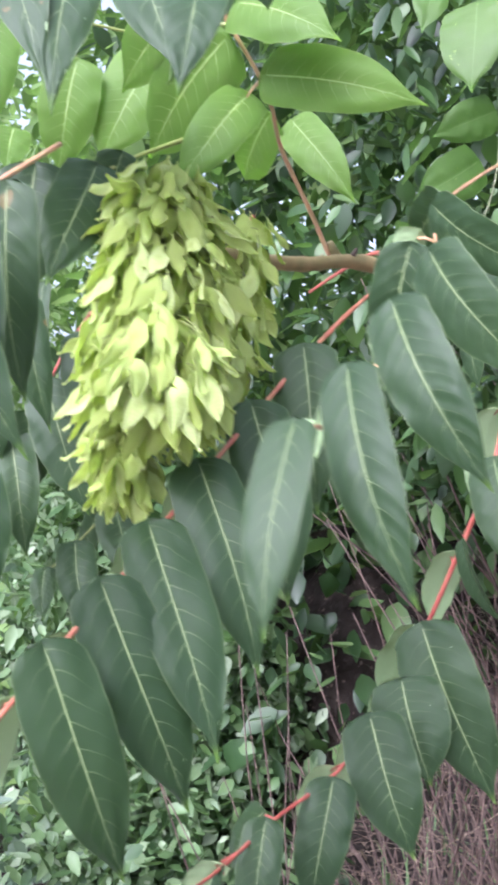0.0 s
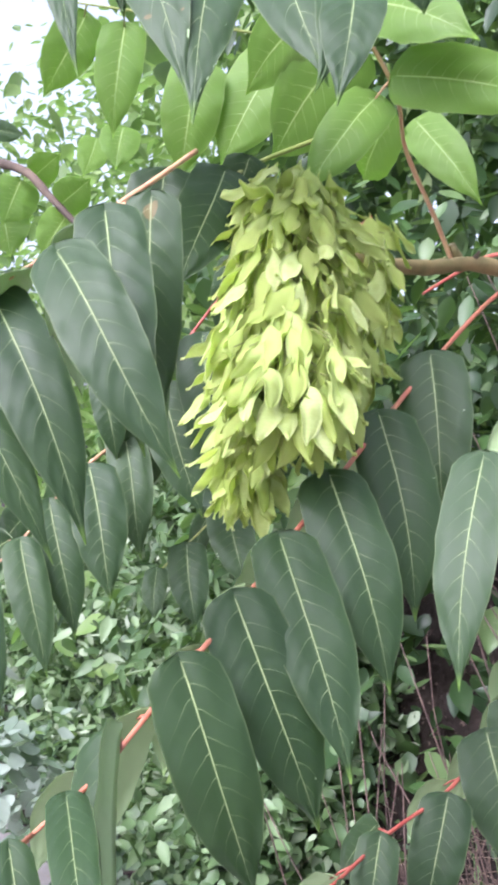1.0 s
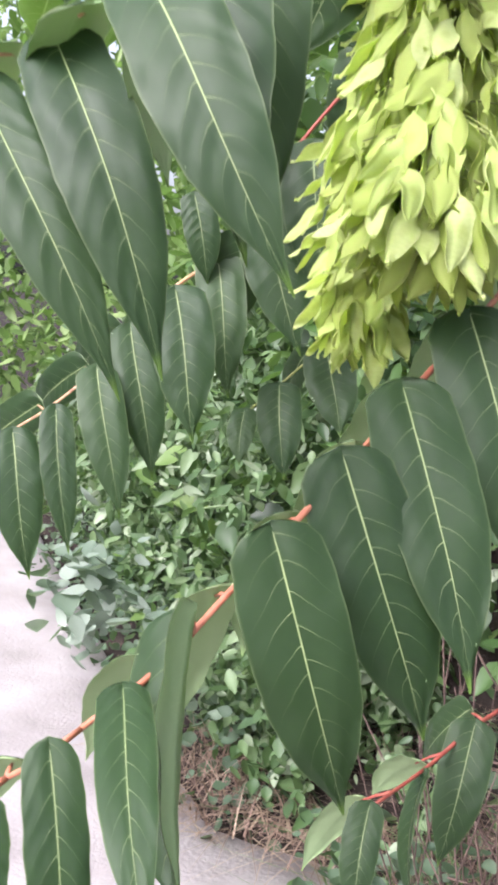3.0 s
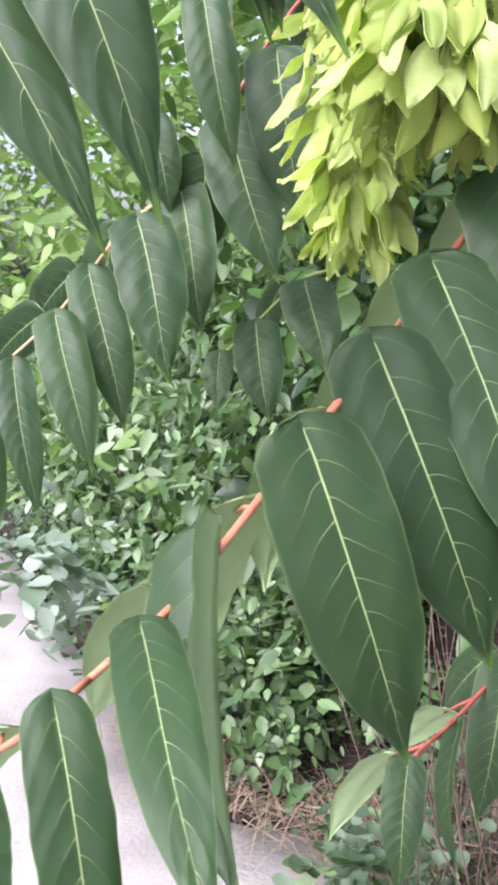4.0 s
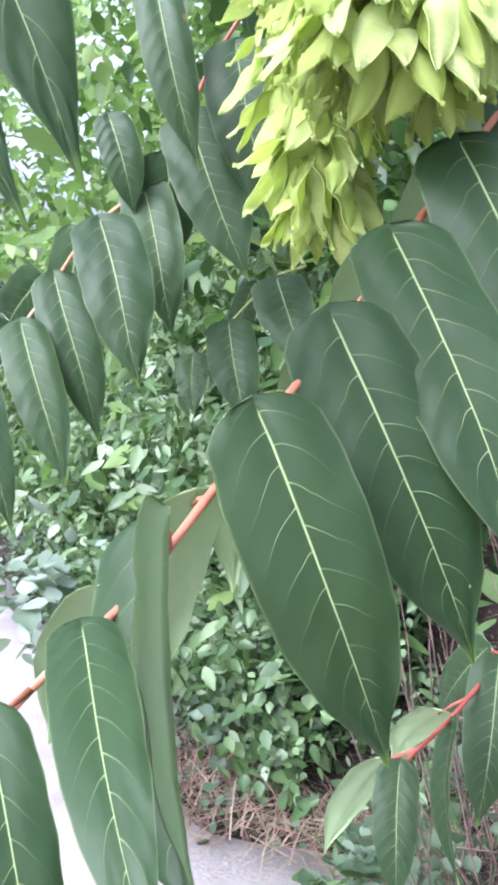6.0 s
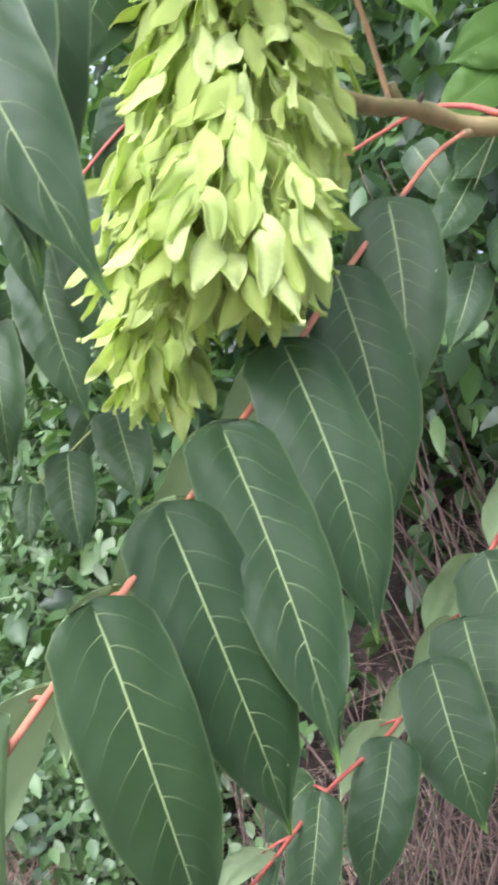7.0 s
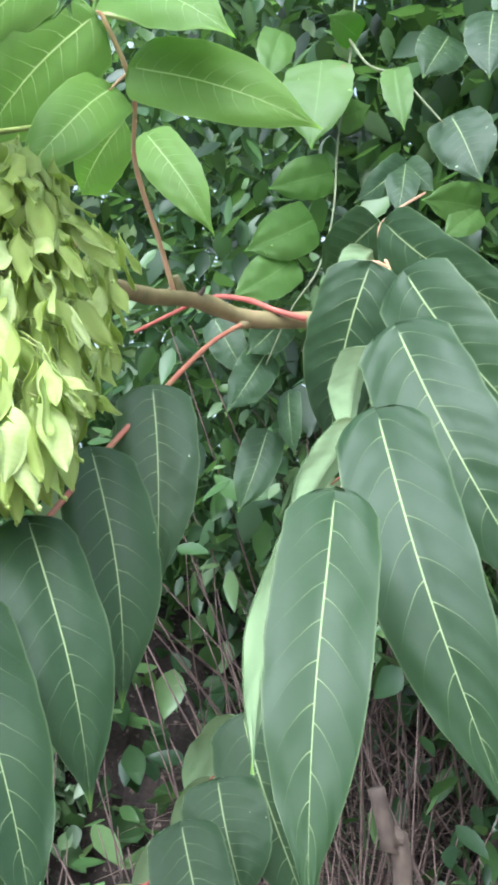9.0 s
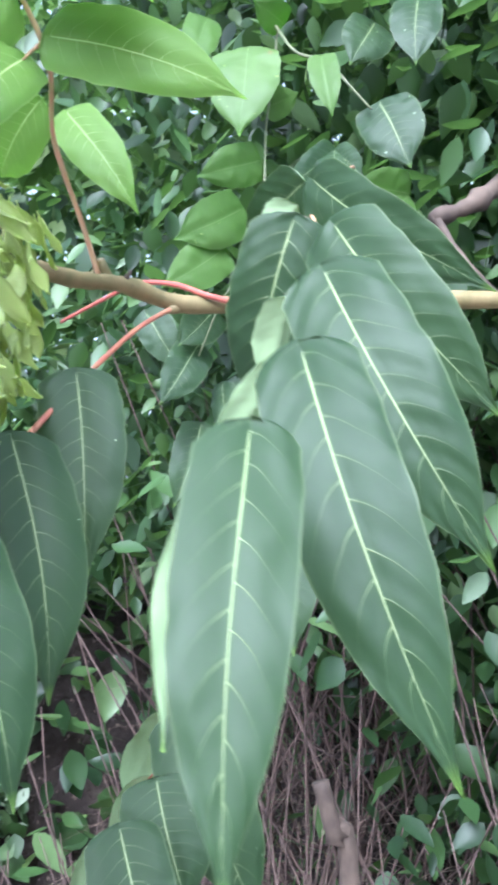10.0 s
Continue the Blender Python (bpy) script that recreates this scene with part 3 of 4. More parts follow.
# bright young leaf rising behind the fruit
compound_leaf(
    [(0.137, 1.238, 1.847), (0.120, 1.210, 1.885), (0.096, 1.154, 1.932), (0.098, 1.049, 1.943), (0.066, 1.031, 1.996), (0.040, 1.010, 2.032), (0.017, 0.987, 2.064)],
    0.0023, 0.0014, STALK_PALE,
    [
        ((0.100, 1.029, 1.948), (0.224, 0.984, 1.904), 0.050, (-0.28, -0.95, -0.11), 0.22, 0.08, 0),
        ((0.100, 1.194, 1.973), (0.163, 1.150, 1.883), 0.043, (-0.10, -0.99, -0.06), 0.22, 0.08, 0),
        ((0.084, 1.042, 1.937), (0.038, 0.986, 1.850), 0.046, (-0.09, -0.95, -0.31), 0.22, 0.08, 0),
        ((0.067, 1.027, 1.978), (-0.024, 1.105, 1.912), 0.069, (-0.36, -0.81, -0.46), 0.22, 0.08, 0),
        ((0.043, 1.020, 2.007), (-0.044, 1.085, 1.965), 0.055, (-0.42, -0.82, -0.39), 0.22, 0.08, 0),
        ((0.078, 1.019, 2.003), (0.160, 0.954, 1.941), 0.052, (-0.46, -0.84, 0.28), 0.22, 0.08, 0),
        ((0.079, 1.184, 1.976), (0.033, 1.275, 1.941), 0.053, (-0.55, -0.53, -0.65), 0.22, 0.08, 0),
    ],
    young=True,
    label='orange-brown leaf stalk',
)

# bright young leaf over the fruit
compound_leaf(
    [(0.092, 1.118, 2.031), (0.039, 1.131, 2.041), (-0.027, 1.144, 2.041), (-0.085, 1.118, 2.043), (-0.136, 1.092, 2.045), (-0.197, 1.066, 2.047)],
    0.002, 0.001, STALK_GREEN,
    [
        ((-0.022, 1.131, 2.016), (-0.065, 1.118, 1.911), 0.070, (0.09, -0.99, 0.09), 0.22, 0.08, 0),
        ((-0.158, 1.092, 2.036), (-0.157, 1.079, 1.929), 0.044, (0.42, -0.90, 0.11), 0.22, 0.08, 0),
        ((-0.087, 1.105, 2.001), (-0.110, 1.118, 1.902), 0.057, (0.10, -0.98, -0.15), 0.22, 0.08, 0),
        ((-0.191, 1.079, 2.042), (-0.226, 1.079, 1.966), 0.046, (0.50, -0.84, -0.23), 0.22, 0.08, 0),
    ],
    young=True,
    label='green leaf stalk',
)

# branch
BRANCH = [(0.062, 0.990, 1.799), (0.082, 1.070, 1.810), (0.117, 1.170, 1.828), (0.158, 1.250, 1.849), (0.211, 1.300, 1.850), (0.295, 1.326, 1.866), (0.402, 1.365, 1.890), (0.670, 1.430, 1.934)]
RED_SHOOT = [(0.261, 1.300, 1.856), (0.231, 1.300, 1.861), (0.203, 1.326, 1.875), (0.168, 1.365, 1.883), (0.130, 1.430, 1.878), (0.088, 1.482, 1.864)]
SWELLINGS = [((0.141, 1.242, 1.851), (0.126, 1.209, 1.887), 0.0030), ((0.206, 1.300, 1.848), (0.172, 1.235, 1.806), 0.0034)]
FRUIT_MAIN = [(0.041, 0.949, 1.842), (0.047, 0.936, 1.801), (0.053, 0.910, 1.737), (0.060, 0.884, 1.696), (0.060, 0.884, 1.669)]
FRUIT_LOWER = [(0.006, 0.988, 1.750), (-0.000, 0.988, 1.694), (0.007, 0.982, 1.651), (0.010, 0.982, 1.619)]
FRUIT_SIDE = [(0.078, 1.066, 1.838), (0.082, 1.053, 1.789), (0.081, 1.027, 1.730), (0.080, 1.014, 1.702)]
verts, faces = tube(smooth_line(BRANCH, 6), 0.0058, 0.0100, 10, knots=0.25)
for q in smooth_line(BRANCH, 6)[14::9]:
    tube([q, q + Vector((0.002, -0.001, 0.006)), q + Vector((0.003, -0.002, 0.009))], 0.003, 0.0006, 6, verts, faces)
for q, toward, r in SWELLINGS:
    q, toward = Vector(q), Vector(toward)
    d = (toward - q).normalized()
    tube([q - d * 0.004, q + d * 0.004, q + d * 0.010, q + d * 0.018], r * 2.4, r * 1.05, 9, verts, faces, 0.2)
part("branch", verts, faces, BARK, tree, "olive-brown young branch")
BUD = Vector((0.158, 1.243, 1.853))
part("bud", *tube([BUD + Vector((-0.003, 0.003, -0.003)), BUD, BUD + Vector((0.003, -0.002, 0.004)), BUD + Vector((0.004, -0.003, 0.007))], 0.0034, 0.0008, 8, knots=0.5), WOOD, tree, "small dark bud")
part("shoot", *tube(smooth_line(RED_SHOOT, 5), 0.0034, 0.0018, 8, knots=0.1), STALK, tree, "slender red leaf stalk")


def samara_mesh(kind, length, width, curl, turn):
    """A winged fruit: a long thin twisted wing with the seed swelling in its middle, hung by one end."""
    verts, faces, uvs = [], [], []
    n, m = 11, 4
    for layer in (1, -1):
        for i in range(n + 1):
            s = i / n
            w = width * 0.5 * (math.sin(math.pi * min(1.0, 0.02 + 0.975 * s ** 0.88)) ** 0.92)
            a = turn * (s - 0.5)
            for j in range(m + 1):
                u = j / m * 2 - 1
                seed = 0.0009 * math.exp(-((s - 0.48) / 0.13) ** 2 - (u / 0.5) ** 2)
                cup = 0.09 * width * u * u + 0.075 * width * u * math.sin(3.0 * s * math.pi + kind * 1.7) * (0.4 + abs(u)) + 0.02 * width * abs(u) * math.sin(6.0 * s + kind)
                x, y = u * w, layer * (seed + 0.00025) + cup + curl * length * (s * s)
                verts.append((x * math.cos(a) - y * math.sin(a), x * math.sin(a) + y * math.cos(a), -length * s))
                uvs.append((s, (u + 1) / 2))
    row, size = m + 1, (n + 1) * (m + 1)
    for layer in (0, 1):
        for i in range(n):
            for j in range(m):
                q = layer * size + i * row + j
                f = (q, q + 1, q + row + 1, q + row)
                faces.append(f if layer else f[::-1])
    for i in range(n):
        for j in (0, m):
            q = i * row + j
            f = (q, q + row, q + row + size, q + size)
            faces.append(f if j == 0 else f[::-1])
    tube([Vector((0, 0, 0.004)), Vector((0.0003, 0.0002, 0.002)), Vector((0, 0, -0.001))], 0.0005, 0.0006, 5, verts, faces)
    uvs += [(0.0, 0.5)] * (len(verts) - len(uvs))
    if kind % 2:  # a small rolled knob at the free end
        q = len(verts)
        for a, b in ((0, 0), (1, 0), (0, 1), (-1, 0), (0, -1), (0, 0)):
            verts.append((a * 0.0016, b * 0.0016 + curl * length, -length - (0.0 if (a or b) else 0.002 * (-1 if len(verts) == q else 1))))
            uvs.append((1.0, 0.5))
        faces.extend([(q, q + 1 + k, q + 1 + (k + 1) % 4) for k in range(4)] + [(q + 5, q + 1 + (k + 1) % 4, q + 1 + k) for k in range(4)])
    me = bpy.data.meshes.new("samara")
    me.from_pydata(verts, [], faces)
    me.materials.append(FRUIT)
    layer = me.uv_layers.new(name="uv")
    flat = np.array(uvs, dtype=np.float32)[[v for f in faces for v in f]]
    layer.data.foreach_set("uv", flat.ravel())
    me.polygons.foreach_set("use_smooth", [True] * len(me.polygons))
    me.update()
    return me


SAMARAS = [samara_mesh(k, 0.034 + 0.0022 * (k % 4), 0.0142 + 0.0012 * (k % 3), (-0.14, 0.08, 0.20, -0.08)[k % 4], (0.8, -1.1, 1.5, -0.5)[k % 4]) for k in range(8)]

bunch_verts, bunch_faces = [], []
for axis in (FRUIT_MAIN, FRUIT_LOWER, FRUIT_SIDE):
    tube(smooth_line(axis, 5), 0.0022, 0.0009, 6, bunch_verts, bunch_faces)
tube(smooth_line([BRANCH[0], FRUIT_MAIN[0]], 4), 0.003, 0.0022, 6, bunch_verts, bunch_faces)
tube(smooth_line([BRANCH[0], FRUIT_LOWER[0]], 4), 0.0024, 0.0022, 6, bunch_verts, bunch_faces)
tube(smooth_line([BRANCH[1], FRUIT_SIDE[0]], 4), 0.0024, 0.0022, 6, bunch_verts, bunch_faces)
hung = random.Random(7)
outer, inner = [], []


def hang(axis, count, radius, lean, low, high, places):
    """Winged fruits round one arm of the bunch, overlapping like shingles and pointing down and out."""
    line = smooth_line(axis, 20)
    for k in range(count):
        s = (k + 0.5) / count
        p = line[min(int(s * (len(line) - 1)), len(line) - 2)]
        a = k * 2.39996 + hung.uniform(-0.4, 0.4)
        r = radius(s) * hung.uniform(low, high)
        away = Vector((math.cos(a), math.sin(a), 0))
        q = p + away * r + Vector((0, 0, hung.uniform(-0.006, 0.010)))
        if k % 5 == 0 and s > 0.14:
            tube([p + Vector((0, 0, 0.012)), p.lerp(q, 0.6) + Vector((0, 0, 0.010)), q + Vector((0, 0, 0.004))], 0.0006, 0.0004, 4, bunch_verts, bunch_faces)
        spread = lean * (1.15 - 0.6 * s) * hung.uniform(0.5, 1.5)
        down = (Vector((0, 0, -1)) + away * spread + Vector((hung.gauss(0, 0.22), hung.gauss(0, 0.22), hung.gauss(0, 0.12)))).normalized()
        across = away.cross(down).normalized()
        out = down.cross(across)
        m = Matrix((across, -out, -down)).transposed().to_4x4()
        m = Matrix.Translation(q) @ m @ Matrix.Rotation(hung.gauss(0, 0.6), 4, "Z") @ Matrix.Rotation(hung.gauss(0.1, 0.25), 4, "X") @ Matrix.Scale(hung.uniform(0.72, 1.02), 4)
        places.append(m)


def main_girth(s):
    return 0.0355 * (0.42 + 0.75 * math.sin(math.pi * (0.12 + 0.70 * s)))


hang(FRUIT_MAIN, 198, main_girth, 0.72, 0.75, 1.05, outer)
hang(FRUIT_LOWER, 74, lambda s: 0.031 * (1 - 0.5 * s), 0.7, 0.7, 1.05, outer)
hang(FRUIT_SIDE, 34, lambda s: 0.026 * (1 - 0.4 * s), 0.55, 0.7, 1.0, outer)
hang(FRUIT_MAIN, 380, main_girth, 0.62, 0.4, 1.02, inner)
hang(FRUIT_LOWER, 110, lambda s: 0.026 * (1 - 0.5 * s), 0.5, 0.3, 0.9, inner)
hang(FRUIT_SIDE, 60, lambda s: 0.024 * (1 - 0.4 * s), 0.5, 0.3, 0.9, inner)
bunch = part("fruit_stalk", bunch_verts, bunch_faces, STALK_GREEN, tree, "dense hanging bunch of pale yellow-green winged fruit")
for k, m in enumerate(outer):
    ob = new("samara", SAMARAS[k % len(SAMARAS)])
    ob.parent, ob.matrix_basis = bunch, m
verts, faces, uvs = [], [], []
for k, m in enumerate(inner):
    me = SAMARAS[k % len(SAMARAS)]
    q = len(verts)
    verts += [tuple(m @ v.co) for v in me.vertices]
    faces += [tuple(q + i for i in f.vertices) for f in me.polygons]
    uvs += [(0.5, 0.5)] * len(me.vertices)
tagged(part("inner_fruit", verts, faces, FRUIT, bunch, uvs=uvs), kind="stuff")

# the slim trunk that carries the branch, beyond the view
END = Vector(BRANCH[-1])
trunk = [Vector((END.x + 0.30, END.y + 0.18, -0.05)), Vector((END.x + 0.24, END.y + 0.12, 0.7)), Vector((END.x + 0.10, END.y + 0.05, 1.45)), END + Vector((0.0, 0.0, 0.03)), Vector((END.x - 0.02, END.y + 0.02, 2.4))]
part("trunk", *tube(smooth_line(trunk, 6), 0.035, 0.012, 12, knots=0.2), BARK, tree, "slim grey-brown trunk")

# climbing vine with broad leaves, on the front of the hedge
VINE = [(0.351, 1.846, 2.571), (0.348, 1.820, 2.386), (0.338, 1.794, 2.263), (0.339, 1.781, 2.142), (0.323, 1.768, 2.050), (0.288, 1.768, 1.982), (0.262, 1.794, 1.904)]
VINE_ARM = [(0.342, 1.820, 2.441), (0.372, 1.768, 2.371), (0.413, 1.729, 2.342), (0.433, 1.703, 2.304), (0.473, 1.690, 2.257)]
vine = tagged(new("climbing_vine"), "thin green climbing vine with broad pointed leaves on the hedge", "vine")
verts, faces = tube(smooth_line(VINE, 6), 0.0019, 0.0013, 7, knots=0.3)
tube(smooth_line(VINE_ARM, 6), 0.0024, 0.0015, 7, verts, faces, 0.3)
vine_stem = part("stem", verts, faces, stalk_material("vine_bark", (0.10, 0.12, 0.055), (0.17, 0.18, 0.09)), vine)
for base, tip, width, facing, fold, young in (
    ((0.302, 1.794, 2.379), (0.297, 1.742, 2.225), 0.126, (-0.27, -0.91, 0.32), 0.20, True),
    ((0.404, 1.729, 2.347), (0.413, 1.690, 2.243), 0.053, (-0.32, -0.90, 0.31), 0.40, True),
    ((0.487, 1.703, 2.274), (0.526, 1.651, 2.168), 0.107, (-0.44, -0.86, 0.26), 0.20, False),
    ((0.307, 1.768, 2.121), (0.216, 1.729, 2.049), 0.090, (0.40, -0.92, -0.00), 0.20, True),
    ((0.285, 1.768, 2.058), (0.203, 1.729, 1.982), 0.081, (0.37, -0.93, 0.08), 0.20, True),
    ((0.532, 1.690, 2.141), (0.445, 1.651, 2.127), 0.070, (0.43, -0.83, -0.35), 0.25, True),
    ((0.532, 1.690, 2.136), (0.480, 1.664, 2.084), 0.055, (0.30, -0.94, 0.17), 0.25, True),
    ((0.429, 1.716, 2.203), (0.355, 1.677, 2.124), 0.052, (0.36, -0.92, 0.12), 0.20, False),
    ((0.429, 1.716, 2.203), (0.411, 1.664, 2.109), 0.059, (-0.09, -0.86, 0.50), 0.20, False),
    ((0.429, 1.716, 2.203), (0.461, 1.677, 2.151), 0.052, (-0.67, -0.73, 0.14), 0.20, False),
    ((0.540, 1.716, 2.448), (0.524, 1.664, 2.323), 0.089, (-0.25, -0.88, 0.40), 0.20, False),
    ((0.501, 1.820, 2.464), (0.462, 1.781, 2.373), 0.096, (0.15, -0.93, 0.33), 0.20, False),
    ((0.358, 1.820, 2.443), (0.306, 1.781, 2.450), 0.061, (0.39, -0.64, -0.67), 0.20, True),
    ((0.240, 1.846, 2.449), (0.215, 1.794, 2.344), 0.070, (0.21, -0.90, 0.39), 0.20, True),
    ((0.332, 1.794, 2.208), (0.241, 1.768, 2.159), 0.076, (0.35, -0.92, -0.18), 0.20, True),
    ((0.336, 1.820, 2.301), (0.380, 1.781, 2.316), 0.060, (-0.43, -0.70, -0.57), 0.20, True),
    ((0.282, 1.820, 1.981), (0.234, 1.781, 1.915), 0.075, (0.33, -0.90, 0.30), 0.20, False),
    ((0.262, 1.820, 1.926), (0.211, 1.781, 1.829), 0.075, (0.19, -0.94, 0.28), 0.20, False),
    ((0.371, 1.846, 1.998), (0.341, 1.794, 1.871), 0.077, (-0.01, -0.92, 0.38), 0.20, False),
    ((0.181, 1.846, 1.974), (0.240, 1.820, 1.889), 0.068, (-0.27, -0.96, 0.11), 0.20, False),
    ((0.304, 1.846, 1.875), (0.320, 1.820, 1.779), 0.051, (-0.64, -0.76, 0.10), 0.30, False),
    ((0.280, 1.885, 1.816), (0.247, 1.846, 1.687), 0.078, (0.02, -0.96, 0.29), 0.20, False),
):
    leaf = leaflet(vine_stem, base, tip, width * 0.85, facing, fold, 0.06, skin=(VINE_TOP, YOUNG_UNDER) if young else None)
    leaf.name = "leaf"

# dark branch over the path side, with broad leaves
SPRAY = [(-1.154, 1.950, 2.367), (-0.892, 1.846, 2.234), (-0.713, 1.768, 2.156), (-0.598, 1.716, 2.112), (-0.538, 1.690, 2.063), (-0.478, 1.664, 2.012), (-0.407, 1.651, 1.950)]
spray = tagged(new("leafy_branch"), "dark brown branch with broad dull green leaves over the path", "branch")
spray_stem = part("stem", *tube(smooth_line(SPRAY, 6), 0.011, 0.004, 8, knots=0.3), WOOD, spray)
for base, tip, width, facing, fold, young in (
    ((-0.725, 1.729, 2.227), (-0.706, 1.690, 2.141), 0.057, (0.52, -0.73, 0.45), 0.20, False),
    ((-0.678, 1.742, 2.196), (-0.596, 1.703, 2.171), 0.036, (-0.47, -0.86, -0.20), 0.30, False),
    ((-0.784, 1.768, 2.265), (-0.771, 1.729, 2.286), 0.048, (0.44, -0.30, -0.85), 0.20, True),
    ((-0.814, 1.768, 2.191), (-0.838, 1.742, 2.108), 0.087, (0.68, -0.73, 0.03), 0.20, False),
    ((-0.776, 1.781, 2.150), (-0.770, 1.742, 2.071), 0.077, (0.63, -0.68, 0.39), 0.20, False),
    ((-0.702, 1.768, 2.136), (-0.698, 1.742, 2.045), 0.085, (0.56, -0.79, 0.25), 0.20, False),
    ((-0.610, 1.729, 2.100), (-0.627, 1.703, 2.022), 0.077, (0.61, -0.78, 0.12), 0.20, True),
    ((-0.592, 1.742, 2.112), (-0.528, 1.703, 2.131), 0.054, (-0.22, -0.69, -0.69), 0.20, True),
    ((-0.513, 1.690, 2.048), (-0.455, 1.664, 2.080), 0.060, (-0.02, -0.79, -0.61), 0.25, True),
    ((-0.502, 1.690, 2.031), (-0.529, 1.664, 1.956), 0.065, (0.58, -0.81, 0.07), 0.20, True),
    ((-0.792, 1.846, 2.107), (-0.806, 1.820, 2.011), 0.091, (0.62, -0.78, 0.12), 0.20, True),
    ((-0.711, 1.846, 2.083), (-0.670, 1.820, 1.997), 0.089, (0.29, -0.87, 0.40), 0.20, True),
    ((-0.470, 1.820, 2.217), (-0.465, 1.781, 2.135), 0.069, (0.46, -0.79, 0.40), 0.20, True),
    ((-0.550, 1.885, 2.223), (-0.550, 1.846, 2.143), 0.058, (0.53, -0.76, 0.37), 0.20, True),
    ((-0.924, 1.820, 2.277), (-0.949, 1.794, 2.190), 0.081, (0.70, -0.71, 0.01), 0.20, False),
    ((-0.472, 1.690, 1.995), (-0.415, 1.664, 2.019), 0.051, (-0.12, -0.81, -0.58), 0.20, True),
):
    leaf = leaflet(spray_stem, base, tip, width, facing, fold, 0.06, young=young)
    leaf.name = "leaf"

# weathered wood at the hedge
WOODY = [(0.999, 1.885, 2.433), (0.797, 1.768, 2.266), (0.659, 1.664, 2.159), (0.598, 1.625, 2.107), (0.544, 1.612, 2.077)]
WOODY_TWIG = [(0.548, 1.612, 2.082), (0.564, 1.586, 2.037), (0.587, 1.560, 1.995), (0.625, 1.560, 1.963)]
SAPLING = [(0.488, 1.846, 1.303), (0.514, 1.846, 1.224), (0.547, 1.859, 1.127)]


# ---- ground, path, undergrowth, hedge and trees ----
EDGE_A, EDGE_B = Vector((-0.30, 2.40, 0)), Vector((-2.30, 4.70, 0))
EDGE_WAY = (EDGE_B - EDGE_A).normalized()
EDGE_OUT = Vector((-EDGE_WAY.y, EDGE_WAY.x, 0))  # towards the path


def path_bulge(s):
    """A worn stretch where the path reaches further under the bushes."""
    up, down = max(0.0, min(1.0, (s - 0.0) / 0.2)), max(0.0, min(1.0, (0.78 - s) / 0.4))
    return 0.33 * up * up * (3 - 2 * up) * down * down * (3 - 2 * down)


def over_path(x, y):
    """How far a place lies on the path's side of its edge."""
    p = Vector((x, y, 0)) - EDGE_A
    return p.dot(EDGE_OUT) + path_bulge(p.dot(EDGE_WAY))


def rough(x, y):
    """Height of the soil: uneven, and a bank under the hedge."""
    d = -over_path(x, y)
    rise = max(0.0, min(1.0, (d - 0.25) / 1.1)) if x > -1.5 and y < 9 else 0.0
    bank = 1.35 * rise * rise * (3 - 2 * rise) * max(0.0, min(1.0, (x + 1.5) / 1.2))
    return bank + 0.12 * rise * noise.noise(Vector((x * 3.1, y * 3.1, 2))) + 0.03 * noise.noise(Vector((x * 1.3, y * 1.3, 0))) + 0.012 * noise.noise(Vector((x * 6, y * 6, 4)))


def ground_sheet():
    verts, faces = [], []
    steps = [-400, -120, -40, -16, -8] + [-4 + 0.125 * k for k in range(97)] + [12, 20, 45, 130, 400]
    deep = [-400, -100, -30, -10, -4] + [-2 + 0.125 * k for k in range(97)] + [14, 25, 60, 150, 400]
    for y in deep:
        for x in steps:
            d = over_path(x, y)
            z = rough(x, y) + 0.06 * max(0.0, min(1.0, 0.5 - d * 1.5)) if abs(x) < 30 and abs(y) < 30 else 0.0
            verts.append((x, y, z - (0.10 if d > -0.11 else 0.0)))
    n = len(steps)
    for j in range(len(deep) - 1):
        for i in range(n - 1):
            q = j * n + i
            faces.append((q, q + 1, q + n + 1, q + n))
    return tagged(part("ground", verts, faces, SHADED_SOIL), "brown soil with dry litter, the hedge's shade darkened into its colour", "ground", kind="structure")


def path_slab():
    verts, faces = [], []
    rows = 400
    for i in range(rows + 1):
        s = -14 + 40 * i / rows
        for k, d in enumerate((0.0, 0.06, 0.3, 0.9, 1.7, 3.0, 5.0)):
            e = d + (0.035 * noise.noise(Vector((s * 6.0, 3, 0))) + 0.03 * noise.noise(Vector((s * 15.0, 5, 0))) if d < 0.1 else 0)
            p = EDGE_A + EDGE_WAY * s + EDGE_OUT * (e - 0.10 - (path_bulge(s) if d < 0.1 else 0))
            z = 0.035 + 0.008 * noise.noise(p * 2) if k else -0.06
            verts.append((p.x, p.y, z))
    for i in range(rows):
        for k in range(6):
            q = i * 7 + k
            faces.append((q, q + 7, q + 8, q + 1))
    return tagged(part("path", verts, faces, CONCRETE), "pale dusty concrete path beside the hedge", "path", kind="structure")


ground_sheet()
path_slab()


